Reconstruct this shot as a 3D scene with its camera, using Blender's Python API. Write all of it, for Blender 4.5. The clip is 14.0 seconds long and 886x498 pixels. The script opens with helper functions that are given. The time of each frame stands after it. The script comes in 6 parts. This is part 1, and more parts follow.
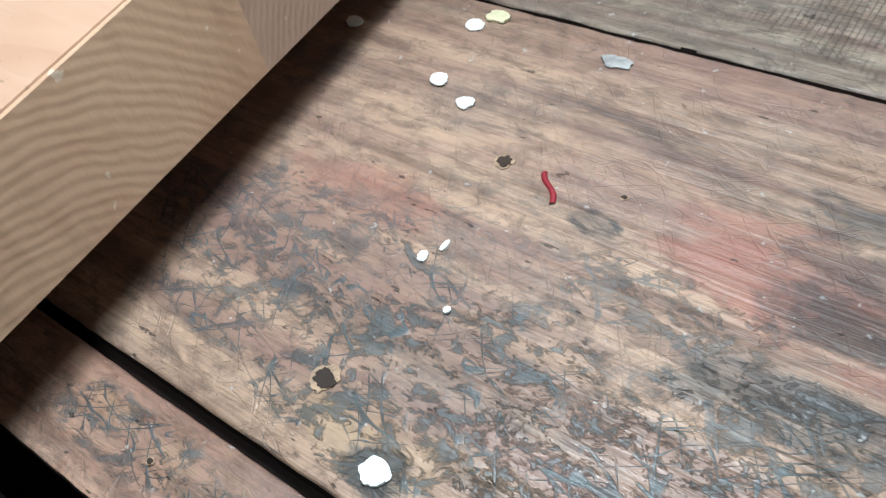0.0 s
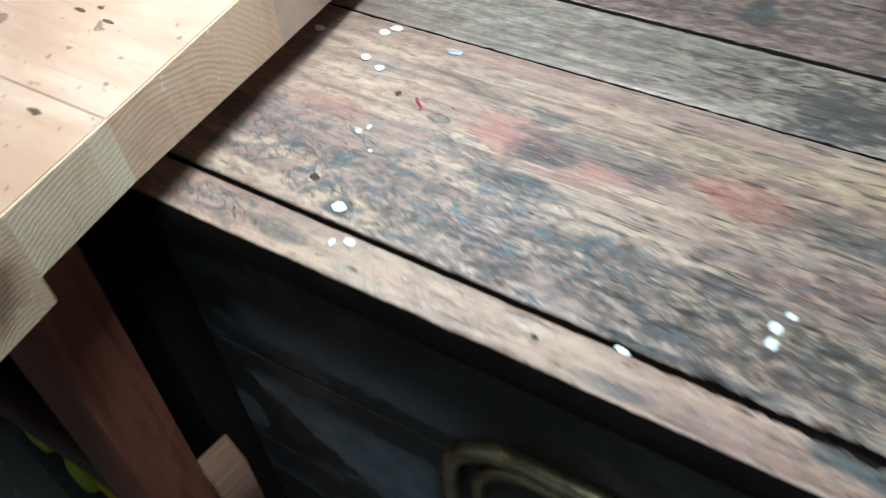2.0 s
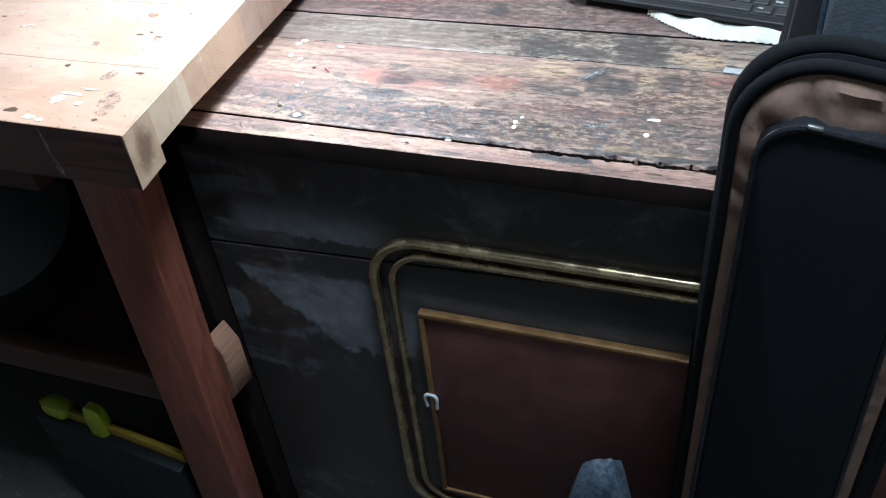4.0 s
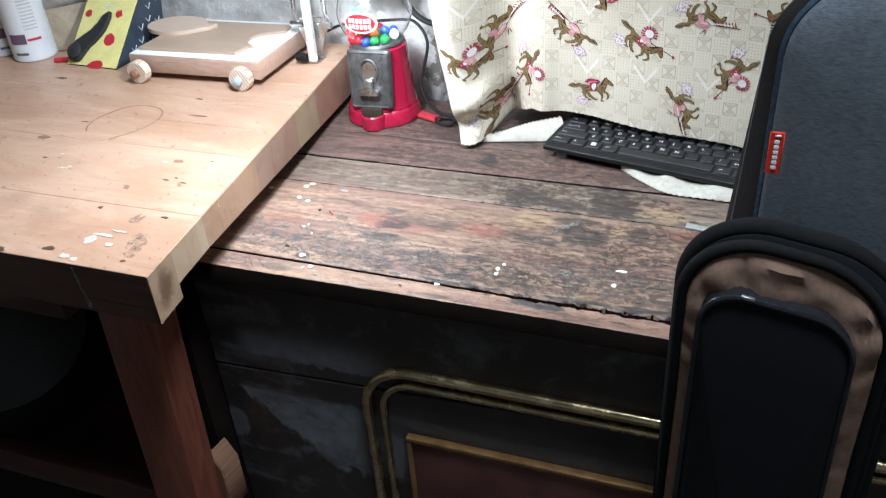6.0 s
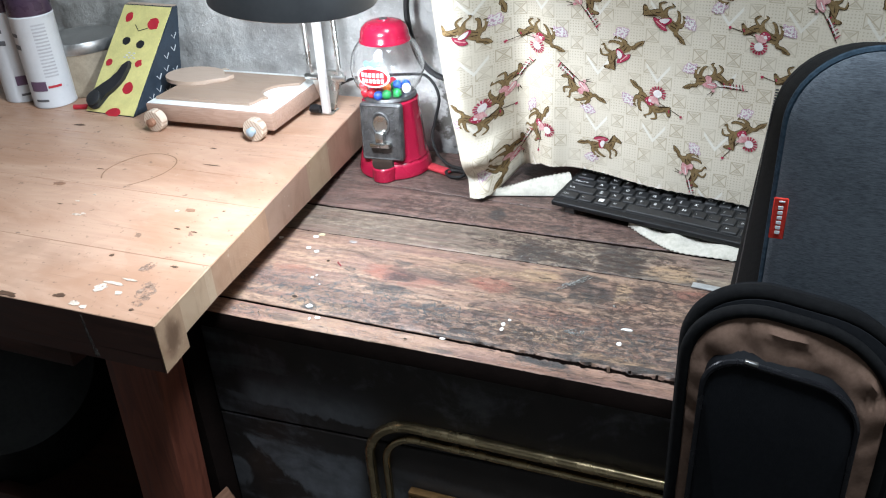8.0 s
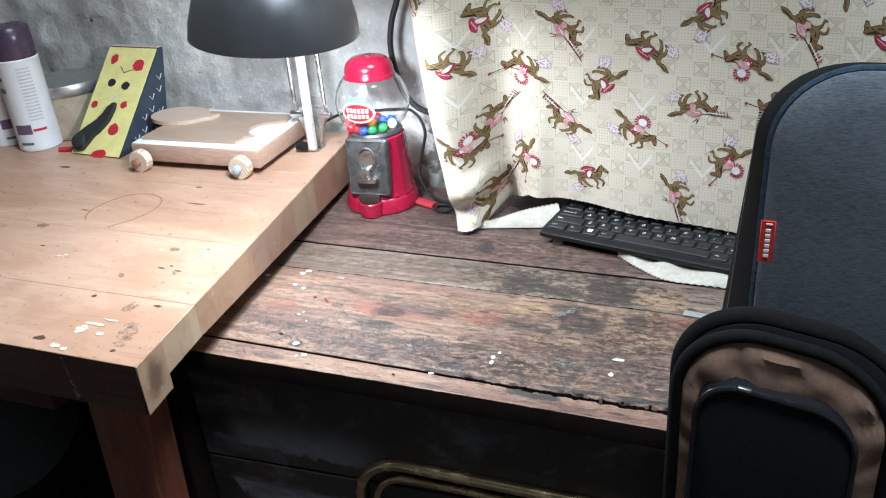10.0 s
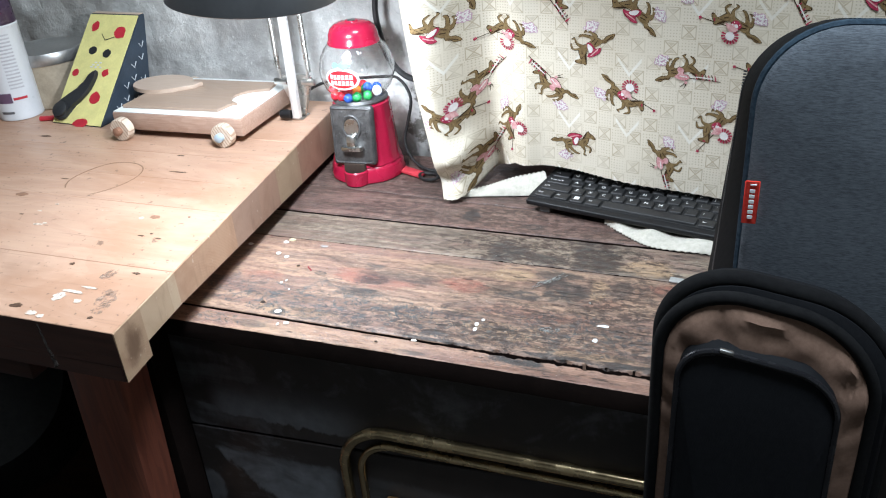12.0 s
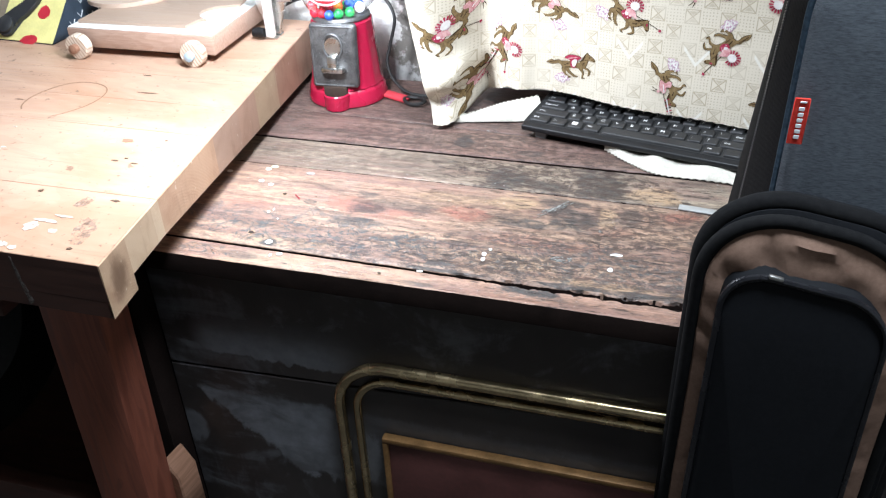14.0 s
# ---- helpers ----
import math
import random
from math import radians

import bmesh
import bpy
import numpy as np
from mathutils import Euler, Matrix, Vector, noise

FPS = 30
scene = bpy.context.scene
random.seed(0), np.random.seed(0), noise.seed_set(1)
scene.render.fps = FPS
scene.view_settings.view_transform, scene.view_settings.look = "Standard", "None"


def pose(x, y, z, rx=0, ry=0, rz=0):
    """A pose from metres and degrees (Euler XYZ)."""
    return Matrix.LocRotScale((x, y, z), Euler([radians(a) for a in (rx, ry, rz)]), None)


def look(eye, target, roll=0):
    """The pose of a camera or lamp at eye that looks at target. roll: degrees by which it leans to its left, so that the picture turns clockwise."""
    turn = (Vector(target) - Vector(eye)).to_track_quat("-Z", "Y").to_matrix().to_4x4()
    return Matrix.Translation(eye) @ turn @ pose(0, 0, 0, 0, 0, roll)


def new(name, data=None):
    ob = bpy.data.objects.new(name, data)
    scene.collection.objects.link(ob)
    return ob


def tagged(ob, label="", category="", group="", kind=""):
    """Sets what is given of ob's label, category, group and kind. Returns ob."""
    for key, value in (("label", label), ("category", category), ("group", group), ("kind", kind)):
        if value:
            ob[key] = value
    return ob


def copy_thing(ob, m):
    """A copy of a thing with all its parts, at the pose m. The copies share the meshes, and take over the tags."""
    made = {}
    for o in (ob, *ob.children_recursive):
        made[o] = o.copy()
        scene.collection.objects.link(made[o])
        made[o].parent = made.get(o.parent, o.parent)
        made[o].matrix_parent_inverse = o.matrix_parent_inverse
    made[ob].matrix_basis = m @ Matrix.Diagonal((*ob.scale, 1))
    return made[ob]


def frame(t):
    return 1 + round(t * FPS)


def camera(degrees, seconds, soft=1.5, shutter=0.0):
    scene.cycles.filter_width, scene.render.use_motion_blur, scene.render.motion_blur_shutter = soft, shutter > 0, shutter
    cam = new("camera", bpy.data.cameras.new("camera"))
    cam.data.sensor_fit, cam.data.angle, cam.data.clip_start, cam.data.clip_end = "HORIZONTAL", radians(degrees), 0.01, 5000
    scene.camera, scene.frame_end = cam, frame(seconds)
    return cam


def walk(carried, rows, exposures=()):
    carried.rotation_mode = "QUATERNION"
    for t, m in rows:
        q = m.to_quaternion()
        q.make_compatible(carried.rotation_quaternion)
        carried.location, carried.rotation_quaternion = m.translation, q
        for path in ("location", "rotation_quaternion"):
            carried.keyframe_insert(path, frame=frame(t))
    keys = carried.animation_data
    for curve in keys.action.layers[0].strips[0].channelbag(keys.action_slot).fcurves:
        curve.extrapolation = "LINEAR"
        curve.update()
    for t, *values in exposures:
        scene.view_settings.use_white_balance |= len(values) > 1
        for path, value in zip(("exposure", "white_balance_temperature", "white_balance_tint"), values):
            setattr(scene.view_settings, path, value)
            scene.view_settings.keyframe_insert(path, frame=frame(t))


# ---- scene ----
cam = camera(55.3, 14.0, soft=1.1, shutter=0.4)
PATH = [
    (0, (0.03, 0.018, 0.77), (-0.944, 0.883, -0.747), -16.9),
    (0.5, (0.015, 0.023, 0.76), (-0.9, 0.873, -0.803), -16.4),
    (1, (0.014, 0.022, 0.765), (-0.88, 0.866, -0.812), -16.2),
    (1.5, (0.045, -0.026, 0.802), (-0.845, 0.946, -0.702), -12.1),
    (2, (0.174, -0.167, 0.901), (-0.640, 0.921, -0.567), -6.8),
    (2.5, (0.288, -0.305, 0.979), (-0.419, 0.901, -0.45), -5.1),
    (3, (0.335, -0.409, 1.013), (-0.364, 0.872, -0.355), -5.1),
    (3.2, (0.33, -0.454, 1.011), (-0.304, 0.898, -0.32), -6.2),
    (5.3, (0.391, -0.606, 1.067), (-0.207, 0.865, -0.15), -6.1),
    (5.5, (0.386, -0.605, 1.078), (-0.219, 0.891, -0.103), -5.5),
    (6, (0.382, -0.607, 1.099), (-0.254, 0.946, 0.011), -4.5),
    (6.5, (0.383, -0.611, 1.104), (-0.278, 0.95, 0.044), -3.7),
    (7, (0.383, -0.611, 1.107), (-0.283, 0.972, 0.083), -3.4),
    (7.5, (0.384, -0.606, 1.109), (-0.286, 0.979, 0.09), -3.3),
    (8, (0.387, -0.604, 1.111), (-0.288, 0.992, 0.113), -3.7),
    (10.5, (0.395, -0.594, 1.098), (-0.279, 1.053, 0.185), -4.9),
    (11, (0.4, -0.592, 1.096), (-0.273, 1.053, 0.18), -5.2),
    (11.5, (0.403, -0.587, 1.086), (-0.262, 1.046, 0.143), -5.4),
    (12, (0.401, -0.587, 1.083), (-0.258, 1.036, 0.117), -4.7),
    (12.5, (0.398, -0.588, 1.079), (-0.242, 1.04, 0.109), -4.3),
    (13, (0.376, -0.595, 1.074), (-0.219, 1.032, 0.075), -3.2),
    (13.5, (0.339, -0.603, 1.065), (-0.176, 1.025, 0.023), -2.1),
    (14, (0.323, -0.574, 1.054), (-0.175, 1.02, -0.047), -2.4),
]
EXPOSURES = ((0.0, -0.60, 6400, 2), (1.0, -0.60, 6250, 0), (1.5, -0.55, 6000, -4), (2.0, -0.1, 5800, -6), (2.6, 0.28, 5700, -7), (3.2, 0.58, 5650, -2), (5.3, 0.34, 6250, 9), (6.0, 0.12, 6480, 10),
             (7.5, 0.07, 6520, 10), (10.5, 0.07, 6520, 10), (12.5, 0.16, 6520, 10), (13.2, 0.32, 6550, 11), (14.0, 0.55, 6550, 12))
walk(cam, [(t, look(eye, target, roll)) for t, eye, target, roll in PATH], EXPOSURES)

# ---- light ----
world = bpy.data.worlds.new("world")
scene.world = world
world.use_nodes = True
world.node_tree.nodes["Background"].inputs[0].default_value = (0.5, 0.6, 0.8, 1)
world.node_tree.nodes["Background"].inputs[1].default_value = 0.02


def lamp(name, kind, m, energy, colour, size):
    data = bpy.data.lights.new(name, kind)
    data.energy, data.color = energy, colour
    if kind == "AREA":
        data.size = size
    else:
        data.shadow_soft_size = size
    ob = new(name, data)
    ob.matrix_world = m
    return ob


HEAD = Vector((-0.085, 0.160, 0.908))  # middle of the lampshade's rim
lamp("bulb_light", "POINT", pose(HEAD.x, HEAD.y, HEAD.z + 0.020), 9.0, (0.855, 0.94, 1.05), 0.028)
lamp("ceiling_light_source", "AREA", pose(0.50, -0.205, 2.27), 37.0, (0.80, 0.93, 1.05), 0.42)


# ---- materials ----
class Mat:
    """A node material with short helpers."""

    def __init__(self, name, rough=0.5, metal=0.0, spec=0.5):
        self.m = bpy.data.materials.new(name)
        self.m.use_nodes = True
        self.t = self.m.node_tree
        self.p = self.t.nodes["Principled BSDF"]
        self.p.inputs["Roughness"].default_value = rough
        self.p.inputs["Metallic"].default_value = metal
        self.p.inputs["Specular IOR Level"].default_value = spec
        self.co = self.t.nodes.new("ShaderNodeTexCoord").outputs["Object"]

    def n(self, kind, **ins):
        node = self.t.nodes.new("ShaderNode" + kind)
        for k, v in ins.items():
            sock = node.inputs[k.replace("_", " ")]
            if isinstance(v, bpy.types.NodeSocket):
                self.t.links.new(v, sock)
            else:
                sock.default_value = v
        return node

    def map(self, scale=(1, 1, 1), loc=(0, 0, 0), rot=(0, 0, 0), co=None):
        return self.n("Mapping", Vector=co or self.co, Scale=scale, Location=loc, Rotation=rot).outputs[0]

    def noise(self, scale, detail=4.0, rough=0.55, stretch=None, loc=(0, 0, 0), distort=0.0):
        return self.n("TexNoise", Vector=self.map(stretch or (1, 1, 1), loc), Scale=scale, Detail=detail, Roughness=rough,
                      Distortion=distort).outputs[0]

    def math(self, op, a, b=0.0, c=None, clamp=False):
        node = self.t.nodes.new("ShaderNodeMath")
        node.operation, node.use_clamp = op, clamp
        for i, v in enumerate((a, b, c)):
            if v is None:
                continue
            if isinstance(v, bpy.types.NodeSocket):
                self.t.links.new(v, node.inputs[i])
            else:
                node.inputs[i].default_value = v
        return node.outputs[0]

    def ramp(self, fac, lo, hi, a=0.0, b=1.0):
        node = self.n("MapRange", Value=fac, From_Min=lo, From_Max=hi, To_Min=a, To_Max=b)
        node.interpolation_type = "SMOOTHSTEP"
        return node.outputs[0]

    def mix(self, fac, a, b, mode="MIX"):
        node = self.t.nodes.new("ShaderNodeMix")
        node.data_type, node.blend_type = "RGBA", mode
        for i, v in ((0, fac), (6, a), (7, b)):
            if isinstance(v, bpy.types.NodeSocket):
                self.t.links.new(v, node.inputs[i])
            else:
                node.inputs[i].default_value = v if i == 0 else (*v, 1)
        return node.outputs[2]

    def axis(self, k):
        return self.n("SeparateXYZ", Vector=self.co).outputs[k]

    def random(self):
        return self.t.nodes.new("ShaderNodeObjectInfo").outputs["Random"]

    def colour(self, c):
        if isinstance(c, bpy.types.NodeSocket):
            self.t.links.new(c, self.p.inputs["Base Color"])
        else:
            self.p.inputs["Base Color"].default_value = (*c, 1)
        return self

    def rough(self, s):
        self.t.links.new(s, self.p.inputs["Roughness"])
        return self

    def bump(self, h, strength=0.3, dist=0.001):
        b = self.n("Bump", Height=h, Strength=strength, Distance=dist)
        self.t.links.new(b.outputs[0], self.p.inputs["Normal"])
        return self


def plain(name, c, rough=0.5, metal=0.0, vary=0.15, scale=40.0, bump=0.15, dist=0.0004, spec=0.5):
    """A surface of one colour with dirt at two scales and a fine relief."""
    k = Mat(name, rough, metal, spec)
    a, b = k.noise(scale, 5), k.noise(scale * 7, 3)
    f = k.math("ADD", k.math("MULTIPLY", a, 0.65), k.math("MULTIPLY", b, 0.35))
    lo, hi = [max(0, x * (1 - vary)) for x in c], [min(1, x * (1 + vary)) for x in c]
    k.colour(k.mix(k.ramp(f, 0.3, 0.7), lo, hi))
    k.rough(k.ramp(a, 0.3, 0.7, max(0.02, rough - 0.08), min(1, rough + 0.08)))
    if bump:
        k.bump(f, bump, dist)
    return k.m


def rubbed(name, c, rough=0.5, scale=170.0, lo=0.44, hi=0.58):
    """Thin paint or dirt worn through in places, so that what lies beneath shows."""
    k = Mat(name, rough)
    wear = k.noise(scale, 7, 0.72)
    k.colour(k.mix(k.ramp(k.noise(scale * 2, 4), 0.35, 0.65), [x * 0.75 for x in c], c))
    k.t.links.new(k.ramp(wear, lo, hi), k.p.inputs["Alpha"])
    return k.m


def near(k, spot, edge):
    """1 inside an uneven oval (x, y, half length, half width, strength), 0 outside."""
    sx, sy, lx, ly, amount = spot
    dx = k.math("DIVIDE", k.math("SUBTRACT", k.axis(0), sx), lx)
    dy = k.math("DIVIDE", k.math("SUBTRACT", k.axis(1), sy), ly)
    d = k.math("SQRT", k.math("ADD", k.math("MULTIPLY", dx, dx), k.math("MULTIPLY", dy, dy)))
    return k.ramp(k.math("ADD", d, edge), 1.15, 0.7, 0, amount)


def hairs(k, angle, scale, seed, width=0.012, stretch=5.0):
    """Long thin scratches all leaning one way."""
    co = k.map((1.0, stretch, 1.0), (seed, seed * 0.7, 0), (0, 0, 0), k.map((1, 1, 1), (0, 0, 0), (0, 0, angle)))
    f = k.n("TexNoise", Vector=co, Scale=scale, Detail=1.5, Roughness=0.5, Distortion=0.35).outputs[0]
    return k.ramp(k.math("ABSOLUTE", k.math("SUBTRACT", f, 0.5)), width * 0.35, width, 1, 0)


def old_wood(name, pale, brown, seed, slate_zones=(), red_zones=(), yellow_zones=(), patches=(), loose=0.45, saw=0.0, soot=()):
    """Scraped old plank: grain along x, tints of red and ochre, slate paint left in scratches. Zones: ovals of x, y, half length, half width, strength."""
    k = Mat(name, 0.42)
    bands = k.noise(3.0, 3, 0.5, (0.9, 26, 3), (seed, 7, 0), 1.1)
    lines = k.noise(9, 4, 0.6, (0.5, 34, 34), (seed, 0, 0), 0.4)
    fine = k.noise(60, 4, 0.6, (0.9, 14, 14), (seed, 3, 0))
    c = k.mix(k.ramp(bands, 0.30, 0.68), brown, pale)
    c = k.mix(k.math("MULTIPLY", k.ramp(lines, 0.55, 0.63, 0, 0.42), k.ramp(k.noise(16, 4, 0.6, (0.6, 2, 1), (seed, 11, 0)), 0.42, 0.6)), c, [x * 0.45 for x in brown])
    c = k.mix(k.ramp(fine, 0.42, 0.66, 0, 0.28), c, [x * 0.6 for x in brown])
    edge = k.math("MULTIPLY", k.math("SUBTRACT", k.noise(30, 7, 0.72, (0.8, 1.6, 1), (0, 0, seed), 0.5), 0.5), 2.8)
    mottle = k.noise(60, 6, 0.7, (0.6, 1.5, 1), (seed, 71, 0), 0.4)
    speck = k.noise(120, 6, 0.7, (0.7, 1.4, 1), (seed, 75, 0), 0.4)
    c = k.mix(k.ramp(speck, 0.45, 0.62, 0, 0.6), c, [x * 0.5 for x in brown])
    c = k.mix(k.ramp(mottle, 0.5, 0.66, 0, 0.5), c, [x * 0.5 for x in brown])
    # rosy, grey and sooty tints in long drifts
    c = k.mix(k.ramp(k.noise(11, 5, 0.65, (0.6, 3.2, 1), (seed, 31, 0), 0.5), 0.44, 0.66, 0, 0.55), c, (0.215, 0.12, 0.10))
    c = k.mix(k.ramp(k.noise(13, 6, 0.65, (0.7, 2.4, 1), (seed + 2, 37, 0), 0.5), 0.5, 0.7, 0, 0.35), c, (0.15, 0.125, 0.11))
    c = k.mix(k.ramp(k.noise(8, 6, 0.7, (0.7, 3.0, 1), (seed + 5, 41, 0), 0.5), 0.54, 0.68, 0, 0.7), c, (0.055, 0.038, 0.032))
    for z in red_zones:
        c = k.mix(k.math("MULTIPLY", near(k, z, edge), k.ramp(mottle, 0.35, 0.6, 1.0, 0.45)), c, (0.265, 0.095, 0.068))
    for z in yellow_zones:
        c = k.mix(k.math("MULTIPLY", near(k, z, edge), k.ramp(mottle, 0.35, 0.65, 1.0, 0.4)), c, (0.37, 0.245, 0.145))
    # slate paint kept in scratches and blotches
    zone = k.ramp(k.noise(9, 5, 0.65, (1, 1.7, 1), (seed, 29, 0)), 0.44, 0.66, 0.1, loose)
    for z in slate_zones:
        zone = k.math("MAXIMUM", zone, near(k, z, edge))
    broken = k.ramp(k.noise(55, 4, 0.6, (1, 1, 1), (seed, 43, 0)), 0.44, 0.54)
    st = k.math("MAXIMUM", hairs(k, 0.95, 30, seed, 0.019), k.math("MAXIMUM", hairs(k, -0.55, 34, seed + 3, 0.014, 6.0), hairs(k, 0.25, 30, seed + 5, 0.020, 4.0)))
    st = k.math("MULTIPLY", st, broken)
    blot = k.ramp(k.noise(80, 7, 0.74, (0.9, 1.4, 1), (seed, 23, 0), 0.5), 0.50, 0.58, 0, 0.85)
    flecks = k.ramp(k.noise(170, 6, 0.72, (1, 1.5, 1), (seed, 27, 0), 0.7), 0.555, 0.61, 0, 0.8)
    blot = k.math("MAXIMUM", blot, flecks)
    mask = k.math("MULTIPLY", zone, k.math("MAXIMUM", st, blot))
    worn = k.ramp(k.noise(75, 7, 0.75, (0.8, 1.5, 1), (seed, 53, 0), 0.6), 0.38, 0.52, 0.45, 1.0)
    dark = None
    for z in patches:
        one = k.math("MULTIPLY", near(k, z, edge), worn)
        dark = one if dark is None else k.math("MAXIMUM", dark, one)
    slate = k.mix(k.ramp(k.noise(110, 5, 0.65), 0.38, 0.62), (0.020, 0.033, 0.038), (0.046, 0.073, 0.083))
    c = k.mix(k.math("MULTIPLY", mask, 0.92), c, slate)
    if dark is not None:
        c = k.mix(k.math("MULTIPLY", dark, 0.92), c, k.mix(k.ramp(mottle, 0.35, 0.65), (0.046, 0.047, 0.047), (0.019, 0.019, 0.020)))
    if saw:
        w = k.n("TexWave", Vector=k.map((1, 0.12, 1), (0, 0, 0), (0, 0, 0.1)), Scale=150.0, Distortion=5.0, Detail=3.0).outputs["Fac"]
        c = k.mix(k.math("MULTIPLY", k.ramp(w, 0.55, 0.95), near(k, (0.035, 0.25, 0.085, 0.034, saw), edge)), c, [x * 0.5 for x in brown])
    crackle = k.ramp(k.noise(125, 9, 0.8, (0.75, 1.3, 1), (seed, 83, 0), 0.4), 0.455, 0.53, 0, 0.92)
    for z in soot:
        c = k.mix(k.math("MULTIPLY", near(k, z, edge), crackle), c, (0.045, 0.028, 0.023))
    # short black checks along the grain where the board is most weathered
    weathered = k.ramp(k.math("ADD", k.axis(0), k.math("MULTIPLY", k.math("SUBTRACT", k.noise(12, 4), 0.5), 0.2)), -0.03, 0.12, 0.12, 0.75)
    checks = k.math("MULTIPLY", k.ramp(k.noise(70, 5, 0.65, (0.45, 3.6, 1), (seed, 91, 0), 0.5), 0.585, 0.625), weathered)
    c = k.mix(checks, c, (0.020, 0.014, 0.012))
    dust = k.ramp(k.noise(260, 3, 0.6), 0.675, 0.71, 0, 0.5)
    c = k.mix(dust, c, (0.42, 0.41, 0.39))
    pits = k.math("MULTIPLY", k.ramp(k.noise(200, 4, 0.6, (0.5, 1.3, 1), (seed, 61, 0)), 0.665, 0.70), 0.75)
    c = k.mix(pits, c, (0.024, 0.02, 0.018))
    k.colour(c)
    k.rough(k.ramp(k.math("ADD", fine, k.math("MULTIPLY", k.noise(20, 4), 0.6)), 0.6, 1.0, 0.36, 0.60))
    h = k.math("ADD", k.math("ADD", k.math("MULTIPLY", bands, 0.5), k.math("MULTIPLY", lines, -0.8)), k.math("ADD", k.math("MULTIPLY", mottle, 0.5), k.math("MULTIPLY", mask, 0.3)))
    h = k.math("SUBTRACT", h, k.math("ADD", k.math("MULTIPLY", st, 0.15), k.math("ADD", k.math("MULTIPLY", pits, 0.7), k.math("MULTIPLY", checks, 0.6))))
    k.bump(h, 0.75, 0.0014)
    return k.m


def pine(name, pale, dark, seed=0.0, along=0, scale=1.0, stain=0.0):
    """Planed softwood, grain along one axis; tone varies from piece to piece."""
    k = Mat(name, 0.42)
    st = [14.0, 14.0, 14.0]
    st[along] = 1.0
    grain = k.noise(10 * scale, 5, 0.6, st, (seed, 0, 0), 0.5)
    big = [3.5, 3.5, 3.5]
    big[along] = 0.7
    rings = k.math("FRACT", k.math("MULTIPLY", k.noise(5 * scale, 2, 0.4, big, (seed, 5, 0), 0.8), 8.0))
    g = k.math("ADD", k.math("MULTIPLY", grain, 0.88), k.math("MULTIPLY", k.ramp(rings, 0.0, 1.0), 0.12))
    c = k.mix(k.ramp(g, 0.05, 0.85) if stain else k.ramp(g, 0.28, 0.7), dark, pale)
    tone = k.math("MULTIPLY", k.math("SUBTRACT", k.random(), 0.5), 0.5)
    c = k.mix(k.math("ABSOLUTE", tone), c, dark)
    if stain:
        c = k.mix(k.ramp(k.noise(7, 4, 0.6, (1, 1, 1), (seed, 9, 0)), 0.56, 0.75, 0, stain), c, [x * 0.6 for x in dark])
        c = k.mix(k.ramp(k.noise(3, 5, 0.65, (1, 2.5, 1), (seed, 15, 0), 0.6), 0.42, 0.66, 0, 0.75), c, (0.36, 0.195, 0.12))
        c = k.mix(k.ramp(k.noise(70, 3, 0.6, (1, 1, 1), (seed, 13, 0)), 0.655, 0.70, 0, 0.7), c, [x * 0.3 for x in dark])
        c = k.mix(k.ramp(k.noise(170, 3, 0.6, (1, 1, 1), (seed, 14, 0)), 0.66, 0.70, 0, 0.6), c, [x * 0.4 for x in dark])
        c = k.mix(k.ramp(k.noise(9, 4, 0.6, (0.6, 26, 20), (seed, 16, 0), 0.4), 0.60, 0.70, 0, 0.4), c, [x * 0.55 for x in dark])
        c = k.mix(k.ramp(k.noise(34, 5, 0.7, (1, 1, 1), (seed, 19, 0)), 0.7, 0.74, 0, 0.6), c, (0.8, 0.76, 0.68))
    k.colour(c)
    k.rough(k.ramp(grain, 0.3, 0.7, 0.32, 0.5))
    k.bump(g, 0.25, 0.0006)
    return k.m


def glassy(name, tint=(1, 1, 1), rough=0.02):
    k = Mat(name, rough)
    k.p.inputs["Transmission Weight"].default_value = 1.0
    k.p.inputs["IOR"].default_value = 1.45
    k.colour(tint)
    return k.m


def fabric(name, c, c2, scale=900.0, streak=None, rough=0.9):
    """Woven cloth: fine threads across both ways and soft mottling."""
    k = Mat(name, rough, 0, 0.12)
    st = streak or (1, 1, 1)
    m = k.noise(scale * 0.22, 4, 0.7, st)
    soft = k.noise(14, 3)
    wx = k.n("TexWave", Vector=k.map(), Scale=scale * 0.5, Distortion=1.5)
    f = k.math("ADD", k.math("MULTIPLY", m, 0.8), k.math("MULTIPLY", soft, 0.2))
    k.colour(k.mix(k.ramp(f, 0.32, 0.68), c, c2))
    k.bump(k.math("ADD", m, k.math("MULTIPLY", wx.outputs["Fac"], 0.4)), 0.35, 0.0006)
    return k.m


SLATE = ((-0.115, 0.085, 0.045, 0.028, 0.8), (-0.02, 0.125, 0.03, 0.012, 0.7), (-0.045, 0.078, 0.085, 0.034, 0.95), (0.09, 0.075, 0.12, 0.030, 1.0), (-0.13, 0.10, 0.05, 0.02, 0.7), (0.02, 0.10, 0.05, 0.02, 0.8), (0.25, 0.085, 0.12, 0.04, 0.9))
REDS = ((0.21, 0.112, 0.07, 0.014, 0.4), (-0.008, 0.145, 0.024, 0.016, 0.75), (0.030, 0.135, 0.045, 0.012, 0.6), (0.118, 0.152, 0.030, 0.014, 0.95), (-0.115, 0.125, 0.025, 0.010, 0.5), (0.333, 0.193, 0.022, 0.014, 0.8), (0.27, 0.15, 0.03, 0.008, 0.5))
